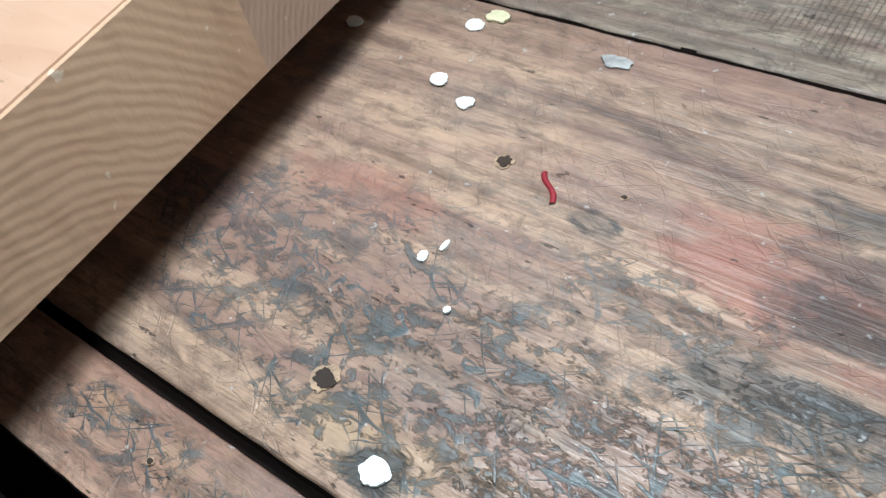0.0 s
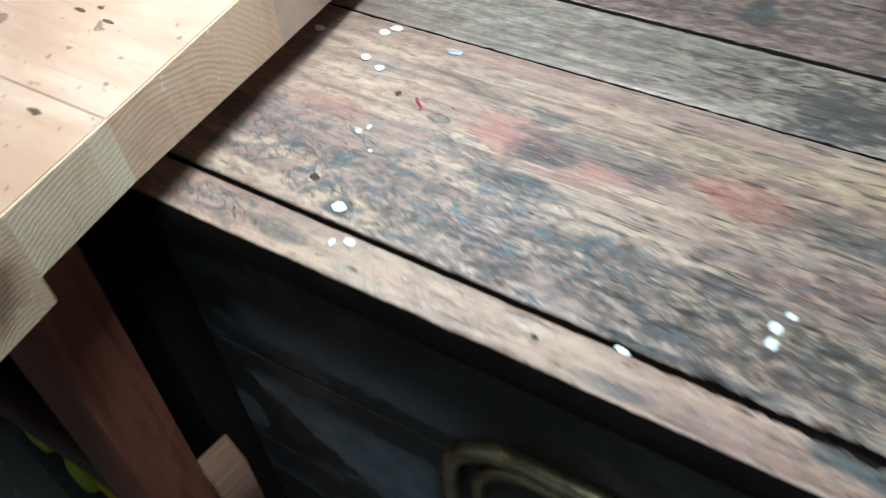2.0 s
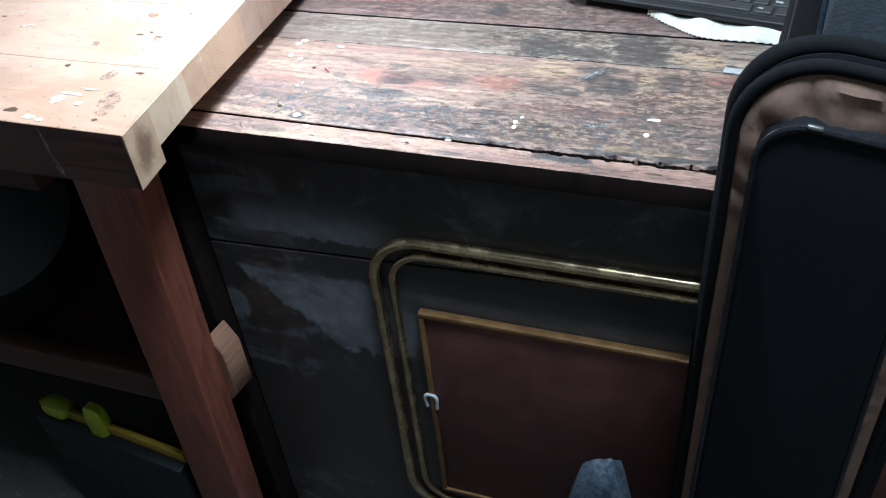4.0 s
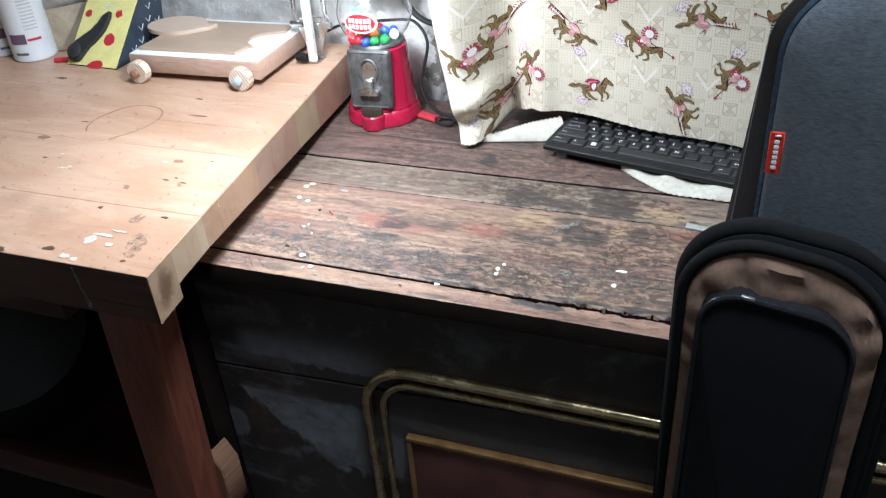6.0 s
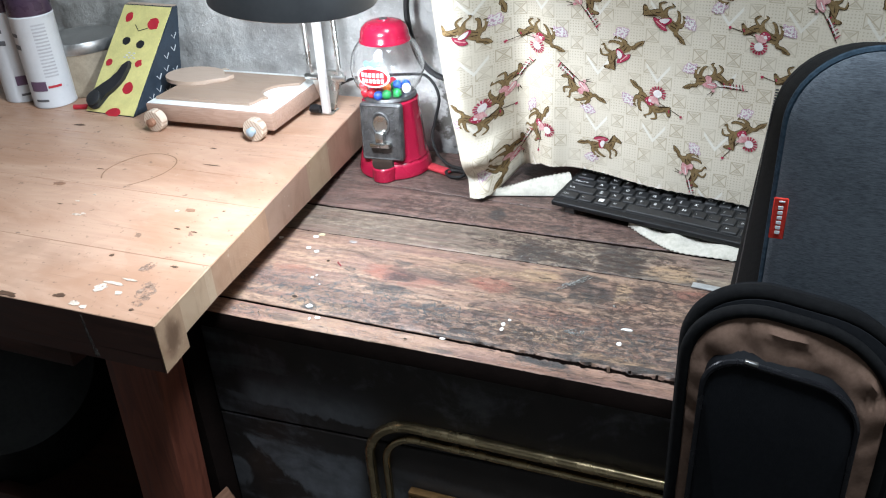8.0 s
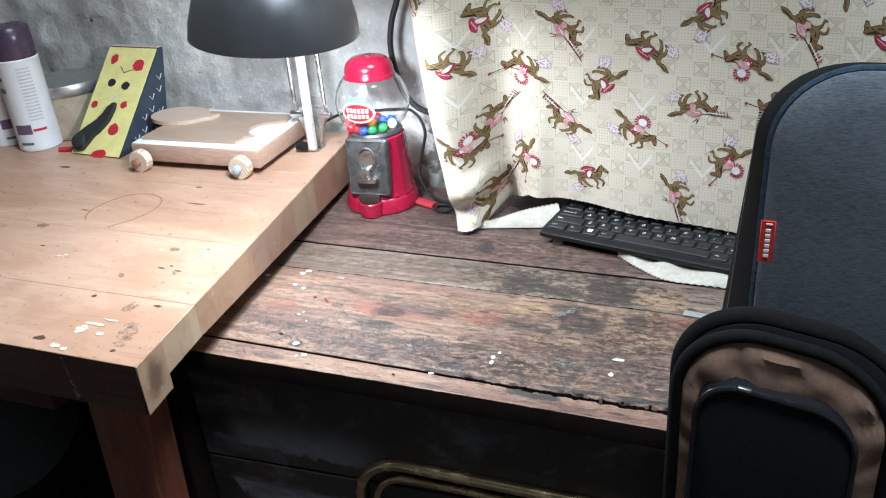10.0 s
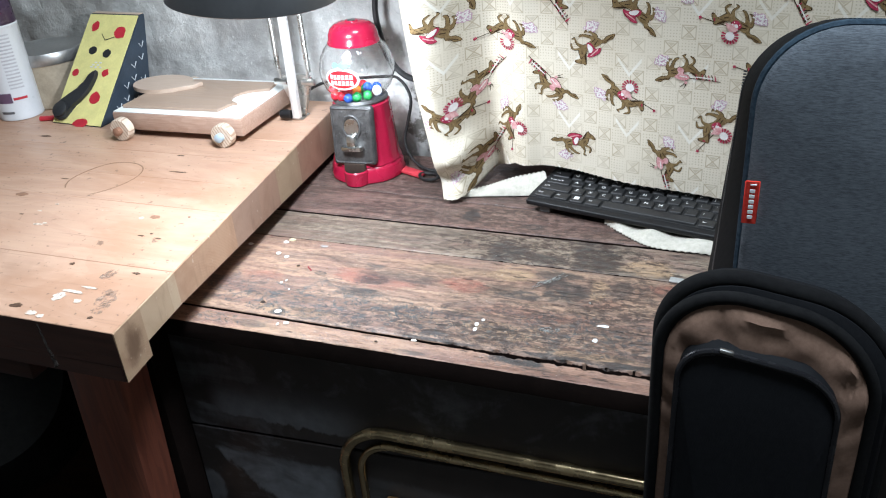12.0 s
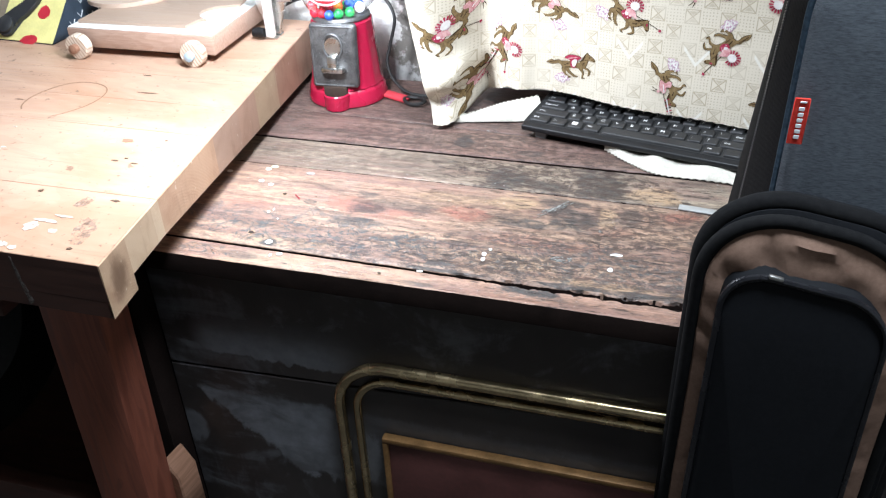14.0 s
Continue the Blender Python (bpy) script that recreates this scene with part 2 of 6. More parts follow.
OCHRE = ((-0.034, 0.062, 0.045, 0.010, 0.6), (0.172, 0.189, 0.026, 0.015, 0.95), (0.307, 0.232, 0.030, 0.019, 0.9), (0.265, 0.177, 0.010, 0.022, 0.9), (0.183, 0.080, 0.05, 0.019, 0.5), (0.274, 0.057, 0.062, 0.008, 0.7), (0.10, 0.180, 0.06, 0.010, 0.6))
PATCH = ((0.006, 0.168, 0.014, 0.007, 0.75), (0.020, 0.139, 0.024, 0.012, 0.8), (-0.007, 0.110, 0.009, 0.006, 0.8), (0.014, 0.114, 0.024, 0.008, 0.8), (-0.0558, 0.0557, 0.0085, 0.0075, 0.9), (-0.0475, 0.1395, 0.0065, 0.0045, 0.95), (0.050, 0.153, 0.052, 0.009, 0.6), (0.231, 0.165, 0.026, 0.026, 1.0), (0.184, 0.147, 0.028, 0.010, 0.95), (0.288, 0.183, 0.013, 0.018, 0.75), (0.215, 0.195, 0.03, 0.012, 0.8),
         (0.148, 0.237, 0.024, 0.026, 1.0), (0.250, 0.243, 0.032, 0.032, 0.95), (0.197, 0.228, 0.03, 0.012, 0.85))
RAGGED = ((0.245, 0.049, 0.05, 0.0045, 1.0), (0.315, 0.050, 0.05, 0.005, 1.0), (0.13, 0.0475, 0.05, 0.0025, 0.9))
M_plank = [
    old_wood("front_plank_wood", (0.42, 0.255, 0.180), (0.22, 0.115, 0.08), 1.3, ((-0.11, 0.030, 0.035, 0.010, 0.9), (0.20, 0.030, 0.05, 0.008, 0.6)), ((0.05, 0.03, 0.08, 0.01, 0.4),), ((0.02, 0.03, 0.12, 0.02, 0.5),), ((0.213, 0.036, 0.027, 0.008, 1.0), (0.29, 0.042, 0.06, 0.004, 0.9), (-0.075, 0.030, 0.02, 0.006, 0.6), (0.11, 0.022, 0.02, 0.004, 0.7))),
    old_wood("broad_plank_wood", (0.405, 0.265, 0.182), (0.225, 0.133, 0.098), 2.1, SLATE, REDS, OCHRE, PATCH[:11] + RAGGED, 0.45, 0.0, ((0.25, 0.09, 0.16, 0.055, 0.8), (0.13, 0.066, 0.12, 0.026, 0.75), (0.31, 0.17, 0.10, 0.05, 0.85), (0.12, 0.165, 0.09, 0.035, 0.45), (0.01, 0.062, 0.05, 0.018, 0.5))),
    old_wood("grey_plank_wood", (0.32, 0.255, 0.19), (0.17, 0.125, 0.095), 4.6, (), (), OCHRE[2:3], PATCH[11:], 0.2, 0.7, ((0.20, 0.245, 0.14, 0.05, 1.0), (-0.05, 0.25, 0.12, 0.03, 0.45))),
    old_wood("brown_plank_wood", (0.235, 0.15, 0.118), (0.092, 0.056, 0.046), 6.2, (), (), (), ((0.078, 0.316, 0.011, 0.016, 1.0), (0.165, 0.300, 0.015, 0.010, 0.8)), 0.3, 0.0, ((0.1, 0.31, 0.25, 0.05, 0.8),)),
    old_wood("back_plank_wood", (0.22, 0.14, 0.115), (0.085, 0.053, 0.044), 8.8, (), (), (), (), 0.3, 0.0, ((0.0, 0.42, 0.3, 0.07, 0.7),)),
]
M_bench = pine("bench_pine", (0.54, 0.36, 0.26), (0.40, 0.235, 0.16), 0.0, 0, 1.0, 0.45)


def end_grain(name, base, dark, yc, zc, fine, contrast, heart=None):
    """A sawn end: curved year rings about (yc, zc), saw marks and dirt."""
    k = Mat(name, 0.5)
    w = k.n("TexWave", Vector=k.map((0.0, 1.0, 1.0), (0, -yc, -zc)), Scale=fine, Distortion=7.0, Detail=4.0, Detail_Scale=0.5, Detail_Roughness=0.6)
    w.wave_type, w.rings_direction = "RINGS", "X"
    c = k.mix(k.ramp(w.outputs["Fac"], 0.25, 0.95, 0.0, contrast * 0.22), base, dark)
    c = k.mix(k.ramp(k.noise(26, 5, 0.65, (1, 1, 1), (yc, 0, 0), 0.5), 0.42, 0.7, 0, 0.55), c, dark)
    c = k.mix(k.ramp(k.noise(60, 4, 0.6, (1, 1, 0.25), (0, yc * 9, 0)), 0.52, 0.7, 0, 0.35), c, [x * 0.7 for x in dark])
    if heart:
        dy = k.math("DIVIDE", k.math("SUBTRACT", k.axis(1), heart[0]), heart[2])
        dz = k.math("DIVIDE", k.math("SUBTRACT", k.axis(2), heart[1]), heart[3])
        d = k.math("ADD", k.math("SQRT", k.math("ADD", k.math("MULTIPLY", dy, dy), k.math("MULTIPLY", dz, dz))), k.math("MULTIPLY", k.math("SUBTRACT", k.noise(45, 5, 0.65), 0.5), 1.6))
        c = k.mix(k.ramp(d, 1.2, 0.3, 0, 0.85), c, [x * 0.5 for x in dark])
    chips = k.ramp(k.noise(150, 3), 0.68, 0.73, 0, 0.6)
    c = k.mix(chips, c, (0.60, 0.50, 0.40))
    k.colour(c).bump(k.math("ADD", k.math("MULTIPLY", w.outputs["Fac"], 0.4), k.noise(220, 4, 0.7, (1, 1, 0.3))), 0.25, 0.0006)
    return k.m


M_bench_end = [end_grain("sawn_end_" + n, *q) for n, q in (
    ("knotty", ((0.40, 0.27, 0.175), (0.25, 0.14, 0.085), -0.082, 0.60, 120.0, 0.4, (-0.086, 0.646, 0.016, 0.022))), ("straw", ((0.46, 0.335, 0.225), (0.36, 0.24, 0.15), -0.02, 0.50, 110.0, 0.4)),
    ("pale", ((0.50, 0.38, 0.265), (0.38, 0.25, 0.16), 0.02, 0.40, 100.0, 0.5)), ("orange", ((0.43, 0.275, 0.18), (0.34, 0.19, 0.115), 0.015, 0.56, 95.0, 0.25)), ("rosy", ((0.35, 0.235, 0.175), (0.25, 0.145, 0.10), 0.22, 0.585, 120.0, 0.45)),
    ("pinkish", ((0.37, 0.24, 0.175), (0.25, 0.14, 0.095), 0.18, 0.57, 105.0, 0.5)), ("greenish", ((0.41, 0.31, 0.205), (0.32, 0.22, 0.14), 0.33, 0.52, 110.0, 0.4)), ("russet", ((0.32, 0.19, 0.13), (0.21, 0.11, 0.07), 0.36, 0.59, 115.0, 0.45)), ("dull", ((0.33, 0.21, 0.145), (0.22, 0.12, 0.08), 0.47, 0.56, 115.0, 0.45)))]
M_leg = pine("red_brown_stained_wood", (0.24, 0.074, 0.044), (0.14, 0.042, 0.027), 5.0, 2, 1.0)
# darker red-brown for the top's front face, lip underside, apron, shelf and rail
M_front = pine("dark_red_brown_front", (0.068, 0.028, 0.020), (0.040, 0.017, 0.013), 5.5, 0, 1.0)
M_block = pine("raw_wood", (0.30, 0.16, 0.105), (0.20, 0.10, 0.06), 7.0, 1, 1.5)
M_toywood = pine("toy_wood", (0.58, 0.455, 0.36), (0.46, 0.335, 0.255), 9.0, 0, 2.0)
def wheel_wood():
    """Pale turned softwood cut across the rings: thin brown lines."""
    k = Mat("turned_pale_wood", 0.5)
    w = k.n("TexWave", Vector=k.map((1, 0.6, 1), (0, 0, 0), (0, 0.5, 0)), Scale=75.0, Distortion=2.5, Detail=2.0, Detail_Scale=0.6)
    c = k.mix(k.ramp(w.outputs["Fac"], 0.6, 0.95, 0, 0.75), (0.60, 0.50, 0.40), (0.30, 0.185, 0.12))
    k.colour(k.mix(k.ramp(k.noise(50, 4), 0.45, 0.7, 0, 0.3), c, (0.45, 0.34, 0.26)))
    k.bump(w.outputs["Fac"], 0.15, 0.0004)
    return k.m


M_wheel = wheel_wood()
M_ply = pine("thin_plywood", (0.40, 0.295, 0.225), (0.33, 0.232, 0.17), 11.0, 0, 1.5)
M_chrome = plain("zinc_metal", (0.62, 0.62, 0.6), 0.3, 1.0, 0.1)
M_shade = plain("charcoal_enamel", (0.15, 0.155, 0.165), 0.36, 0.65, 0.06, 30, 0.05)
M_white_in = plain("white_enamel", (0.8, 0.8, 0.78), 0.4, 0.0, 0.03)
M_red = plain("red_gloss_paint", (0.37, 0.011, 0.042), 0.22, 0.0, 0.06, 30, 0.04)
M_cast = plain("cast_pewter_metal", (0.15, 0.15, 0.15), 0.5, 0.75, 0.35, 60, 0.6, 0.001)
M_black = plain("black_plastic", (0.008, 0.008, 0.009), 0.5, 0.0, 0.2, 60, 0.1, 0.0004, 0.3)
M_key = plain("black_keycap", (0.014, 0.014, 0.015), 0.5, 0.0, 0.2, 80, 0.1)
M_legend = plain("key_legend_white", (0.75, 0.75, 0.75), 0.6, 0, 0.03)
M_brass = plain("tarnished_brass", (0.54, 0.42, 0.25), 0.24, 0.95, 0.3, 45, 0.12)
M_gilt = plain("dull_gilt", (0.20, 0.105, 0.04), 0.45, 0.4, 0.3, 60, 0.2)
M_maroon = plain("dark_maroon_board", (0.070, 0.021, 0.018), 0.6, 0, 0.25, 25, 0.1)
M_whitepaint = plain("white_paint_drip", (0.82, 0.84, 0.82), 0.45, 0, 0.05, 80, 0.4)
M_rubber = plain("black_cable_rubber", (0.012, 0.012, 0.012), 0.5, 0, 0.2)
# near black, also stands in for shade under the bench and in lid joints
M_dark_panel = plain("near_black_wood", (0.010, 0.006, 0.005), 0.85, 0, 0.3, 40.0, 0.15, 0.0004, 0.08)
M_splinter = plain("splintered_pale_wood", (0.30, 0.20, 0.13), 0.7, 0, 0.45, 300, 0.6, 0.001)
M_hole = plain("dark_hole", (0.03, 0.017, 0.011), 0.9, 0, 0.3)


def trunk_paint():
    """Old black paint, rubbed grey-blue in broad smears; their glossy glare is in the colour."""
    k = Mat("rubbed_paint_with_glare", 0.42)
    big = k.noise(6, 5, 0.65, (1, 1, 2.2), (3, 0, 0), 0.9)
    drip = k.noise(30, 6, 0.7, (1.6, 1, 0.8), (0, 0, 5), 0.6)
    m = k.ramp(k.math("ADD", big, k.math("MULTIPLY", k.math("SUBTRACT", drip, 0.5), 0.35)), 0.54, 0.70, 0, 0.45)
    x, z = k.axis(0), k.axis(2)
    edge = k.math("MULTIPLY", k.math("SUBTRACT", drip, 0.5), 1.5)
    # lower smear: a sharp slanting foot with runs, a tip at its upper end
    wob = k.math("MULTIPLY", k.math("SUBTRACT", k.noise(38, 6, 0.7, (1.5, 1, 0.7), (2, 0, 1), 0.5), 0.5), 0.055)
    foot = k.math("MAXIMUM", k.math("SUBTRACT", 0.395, k.math("MULTIPLY", k.math("ADD", x, 0.165), 0.95)), 0.292)
    low = k.ramp(k.math("ADD", k.math("SUBTRACT", z, foot), wob), -0.004, 0.006)
    low = k.math("MULTIPLY", low, k.ramp(k.math("ADD", z, k.math("MULTIPLY", wob, 0.4)), 0.398, 0.408, 1, 0))
    low = k.math("MULTIPLY", low, k.math("MULTIPLY", k.ramp(k.math("ADD", x, wob), -0.172, -0.160), k.ramp(x, -0.03, 0.02, 1, 0.25)))
    m = k.math("MAXIMUM", m, k.math("MULTIPLY", low, k.ramp(k.noise(14, 5, 0.6, (1, 1, 2.5), (7, 0, 0), 0.6), 0.3, 0.6, 0.45, 1.0)))
    # upper smear: ragged along its foot, fading upwards
    up = k.math("MULTIPLY", k.ramp(k.math("ADD", z, k.math("MULTIPLY", wob, 0.5)), 0.4565, 0.4605), k.ramp(z, 0.468, 0.525, 1, 0))
    up = k.math("MULTIPLY", up, k.math("MULTIPLY", k.ramp(x, -0.165, -0.135), k.ramp(x, -0.02, 0.06, 1, 0)))
    m = k.math("MAXIMUM", m, k.math("MULTIPLY", up, 0.7))
    for sx, sz, lx, lz in ((0.035, 0.335, 0.020, 0.045), (-0.185, 0.335, 0.018, 0.03)):
        dx = k.math("DIVIDE", k.math("SUBTRACT", x, sx), lx)
        dz = k.math("DIVIDE", k.math("SUBTRACT", z, sz), lz)
        d = k.math("SQRT", k.math("ADD", k.math("MULTIPLY", dx, dx), k.math("MULTIPLY", dz, dz)))
        m = k.math("MAXIMUM", m, k.ramp(k.math("ADD", d, edge), 1.1, 0.75, 0, 0.6))
    c = k.mix(k.noise(25, 4), (0.020, 0.017, 0.017), (0.050, 0.041, 0.038))
    c = k.mix(m, c, k.mix(k.noise(70, 4), (0.085, 0.089, 0.098), (0.24, 0.25, 0.275)))
    k.colour(c)
    k.rough(k.ramp(m, 0, 1, 0.36, 0.6))
    k.bump(k.math("ADD", drip, m), 0.25, 0.0008)
    return k.m


def plaster():
    """Rough grey-white limewash over stone, dirty in the hollows."""
    k = Mat("rough_limewashed_stone", 0.92, 0, 0.2)
    a, b, c3 = k.noise(7, 6, 0.6), k.noise(38, 6, 0.65), k.noise(150, 3, 0.6)
    c = k.mix(k.ramp(a, 0.35, 0.65), (0.35, 0.348, 0.338), (0.60, 0.597, 0.575))
    c = k.mix(k.ramp(b, 0.55, 0.75, 0, 0.6), c, (0.27, 0.27, 0.26))
    c = k.mix(k.ramp(k.noise(16, 5, 0.7, (1, 1, 1), (9, 0, 2)), 0.62, 0.72, 0, 0.7), c, (0.13, 0.12, 0.10))
    c = k.mix(k.ramp(c3, 0.6, 0.75, 0, 0.4), c, (0.8, 0.8, 0.78))
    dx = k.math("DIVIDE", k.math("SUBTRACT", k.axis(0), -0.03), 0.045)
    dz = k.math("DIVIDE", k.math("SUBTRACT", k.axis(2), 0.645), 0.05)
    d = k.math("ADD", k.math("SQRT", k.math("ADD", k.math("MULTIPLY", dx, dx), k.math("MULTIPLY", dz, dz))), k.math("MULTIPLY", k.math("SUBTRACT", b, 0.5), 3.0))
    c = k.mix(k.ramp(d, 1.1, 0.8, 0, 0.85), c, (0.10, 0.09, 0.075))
    crack = k.n("TexVoronoi", Vector=k.map((1, 0.2, 1.2)), Scale=9.0)
    crack.feature = "DISTANCE_TO_EDGE"
    wob = k.math("ADD", crack.outputs["Distance"], k.math("MULTIPLY", k.math("SUBTRACT", b, 0.5), 0.12))
    lines = k.math("MULTIPLY", k.ramp(wob, 0.0, 0.012, 0.5, 0), k.ramp(a, 0.45, 0.6))
    k.colour(k.mix(k.math("MULTIPLY", lines, 0.15), c, (0.10, 0.095, 0.09)))
    k.colour(k.mix(k.ramp(k.noise(2.6, 6, 0.7, (1, 1, 1.3), (4, 0, 7), 0.6), 0.44, 0.64, 0, 0.65), c, (0.24, 0.228, 0.205)))
    k.bump(k.math("SUBTRACT", k.math("ADD", k.math("MULTIPLY", b, 0.8), k.math("MULTIPLY", c3, 0.35)), k.math("MULTIPLY", lines, 0.35)), 0.7, 0.006)
    return k.m


def floor_mat():
    k = Mat("dusty_dark_floor", 0.75)
    c = k.mix(k.noise(9, 5), (0.026, 0.023, 0.021), (0.055, 0.048, 0.042))
    c = k.mix(k.ramp(k.noise(120, 3), 0.6, 0.72, 0, 0.4), c, (0.16, 0.14, 0.12))
    k.colour(c).bump(k.noise(60, 5), 0.4, 0.002)
    return k.m


def calico():
    """Cream cotton with a faint beige print: crossed squares, dotted squares and pale chevrons."""
    k = Mat("printed_cream_cotton", 0.9, 0, 0.15)
    cell = 0.0185
    x, z = k.math("DIVIDE", k.axis(0), cell), k.math("DIVIDE", k.axis(2), cell)
    u, v = k.math("SUBTRACT", k.math("FRACT", x), 0.5), k.math("SUBTRACT", k.math("FRACT", z), 0.5)
    au, av = k.math("ABSOLUTE", u), k.math("ABSOLUTE", v)
    big = k.math("MAXIMUM", au, av)
    cross = k.ramp(k.math("ABSOLUTE", k.math("SUBTRACT", au, av)), 0.03, 0.08, 1, 0)
    frame_ = k.math("MULTIPLY", k.ramp(big, 0.36, 0.40), k.ramp(big, 0.44, 0.48, 1, 0))
    fill = k.math("MULTIPLY", k.ramp(k.math("SUBTRACT", av, au), 0.06, 0.12), k.ramp(big, 0.30, 0.34, 1, 0))
    inner = k.ramp(big, 0.42, 0.46, 1, 0)
    knot = k.math("MULTIPLY", inner, k.math("MAXIMUM", k.math("MAXIMUM", cross, frame_), k.math("MULTIPLY", fill, 0.75)))
    odd = k.math("ABSOLUTE", k.math("SUBTRACT", k.math("MODULO", k.math("ADD", k.math("FLOOR", x), k.math("FLOOR", z)), 2.0), 0.0))
    dots = k.n("TexVoronoi", Vector=k.map((1, 0.0, 1)), Scale=290.0, Randomness=0.15)
    spots = k.ramp(dots.outputs["Distance"], 0.2, 0.3, 0.8, 0)
    f = k.math("ADD", k.math("MULTIPLY", knot, odd), k.math("MULTIPLY", spots, k.math("SUBTRACT", 1.0, odd)))
    c = k.mix(k.math("MULTIPLY", f, k.ramp(k.noise(30, 2), 0.3, 0.6, 0.35, 0.9)), (0.66, 0.60, 0.495), (0.43, 0.365, 0.265))
    cx = k.math("ABSOLUTE", k.math("SUBTRACT", k.math("FRACT", k.math("DIVIDE", k.axis(0), cell * 4)), 0.5))
    cz = k.math("SUBTRACT", k.math("FRACT", k.math("DIVIDE", k.axis(2), cell * 4)), 0.5)
    vee = k.math("MULTIPLY", k.ramp(k.math("ABSOLUTE", k.math("SUBTRACT", cz, k.math("SUBTRACT", k.math("MULTIPLY", cx, 1.3), 0.1))), 0.02, 0.045, 1, 0), k.ramp(cx, 0.18, 0.2, 1, 0))
    c = k.mix(k.math("MULTIPLY", vee, 0.8), c, (0.76, 0.74, 0.68))
    c = k.mix(k.ramp(k.noise(10, 3), 0.4, 0.7, 0, 0.25), c, (0.56, 0.49, 0.37))
    k.colour(c)
    k.bump(k.noise(900, 2), 0.3, 0.0004)
    return k.m


M_trunk = trunk_paint()
M_plaster = plaster()
M_floor = floor_mat()
M_calico = calico()
M_cloth_back = fabric("unprinted_cotton_back", (0.42, 0.40, 0.34), (0.54, 0.51, 0.45), 900)
M_horse = fabric("brown_print", (0.14, 0.092, 0.042), (0.27, 0.185, 0.09), 1500)
M_pink = fabric("crimson_print", (0.30, 0.018, 0.05), (0.46, 0.06, 0.11), 1800)
M_mauve = fabric("mauve_print", (0.42, 0.24, 0.33), (0.60, 0.42, 0.50), 500)
M_greybag = fabric("blue_grey_melange", (0.082, 0.094, 0.110), (0.180, 0.203, 0.232), 2600, (0.30, 1, 2.2))
M_piping = fabric("navy_piping", (0.020, 0.034, 0.050), (0.045, 0.072, 0.10), 900)
M_webbing = fabric("black_webbing", (0.0055, 0.0055, 0.006), (0.0095, 0.0095, 0.010), 900)
M_khaki = fabric("khaki_brown_canvas", (0.185, 0.113, 0.083), (0.235, 0.148, 0.110), 1400)
M_nylon = fabric("black_nylon", (0.0065, 0.007, 0.0085), (0.0095, 0.0102, 0.0122), 1200, None, 0.65)
M_tag = fabric("red_woven_label", (0.60, 0.03, 0.02), (0.75, 0.07, 0.05), 1500, None, 0.7)
M_jeans = fabric("grey_blue_cloth", (0.025, 0.032, 0.045), (0.07, 0.085, 0.105), 700)


# ---- mesh helpers ----
def thing(name, m, label, category, group="", kind=""):
    ob = new(name)
    ob.matrix_world = m
    return tagged(ob, label, category, group, kind)


def link(name, bm, material, parent=None, label="", smooth=None):
    """Links a bmesh as one mesh object under its parent."""
    bmesh.ops.recalc_face_normals(bm, faces=bm.faces)
    me = bpy.data.meshes.new(name)
    bm.to_mesh(me)
    bm.free()
    me.materials.append(material)
    if smooth is not None:
        me.shade_smooth()
        me.set_sharp_from_angle(angle=radians(smooth))
    ob = new(name, me)
    if parent:
        ob.parent = parent
    return tagged(ob, label)


def part(name, bm, material, parent, label="", smooth=40):
    return link(name, bm, material, parent, label, smooth)


def box(x0, x1, y0, y1, z0, z1, bevel=0.002, seg=2, bm=None, m=None):
    b = bmesh.new()
    bmesh.ops.create_cube(b, size=1)
    bmesh.ops.transform(b, matrix=Matrix.Translation(((x0 + x1) / 2, (y0 + y1) / 2, (z0 + z1) / 2)) @ Matrix.Diagonal((x1 - x0, y1 - y0, z1 - z0, 1)), verts=b.verts)
    if bevel:
        bmesh.ops.bevel(b, geom=b.edges[:], offset=bevel, segments=seg, affect="EDGES", profile=0.5)
    if m is not None:
        bmesh.ops.transform(b, matrix=m, verts=b.verts)
    return join(bm, b)


def join(bm, b):
    if bm is None:
        return b
    me = bpy.data.meshes.new("join")
    b.to_mesh(me)
    b.free()
    bm.from_mesh(me)
    bpy.data.meshes.remove(me)
    return bm


def grid(rows, bm=None, close=False):
    """Faces over rows of points; close joins each row's ends."""
    b = bm or bmesh.new()
    vs = [[b.verts.new(p) for p in r] for r in rows]
    n = len(vs[0])
    for a, c in zip(vs, vs[1:]):
        for i in range(n if close else n - 1):
            j = (i + 1) % n
            b.faces.new((a[i], a[j], c[j], c[i]))
    return b, vs


def lathe(profile, n=40, m=None, bm=None, squash=None):
    """Turns (radius, height) points about z; squash(angle) scales the radius."""
    rows = []
    for r, z in profile:
        rows.append([(r * (squash(a) if squash else 1) * math.cos(a), r * (squash(a) if squash else 1) * math.sin(a), z)
                     for a in (2 * math.pi * i / n for i in range(n))])
    b, vs = grid(rows, None, True)
    for ring, (r, z) in ((vs[0], profile[0]), (vs[-1], profile[-1])):
        if r > 1e-5:
            b.faces.new(ring)
    bmesh.ops.remove_doubles(b, verts=b.verts, dist=1e-6)
    if m is not None:
        bmesh.ops.transform(b, matrix=m, verts=b.verts)
    return join(bm, b)


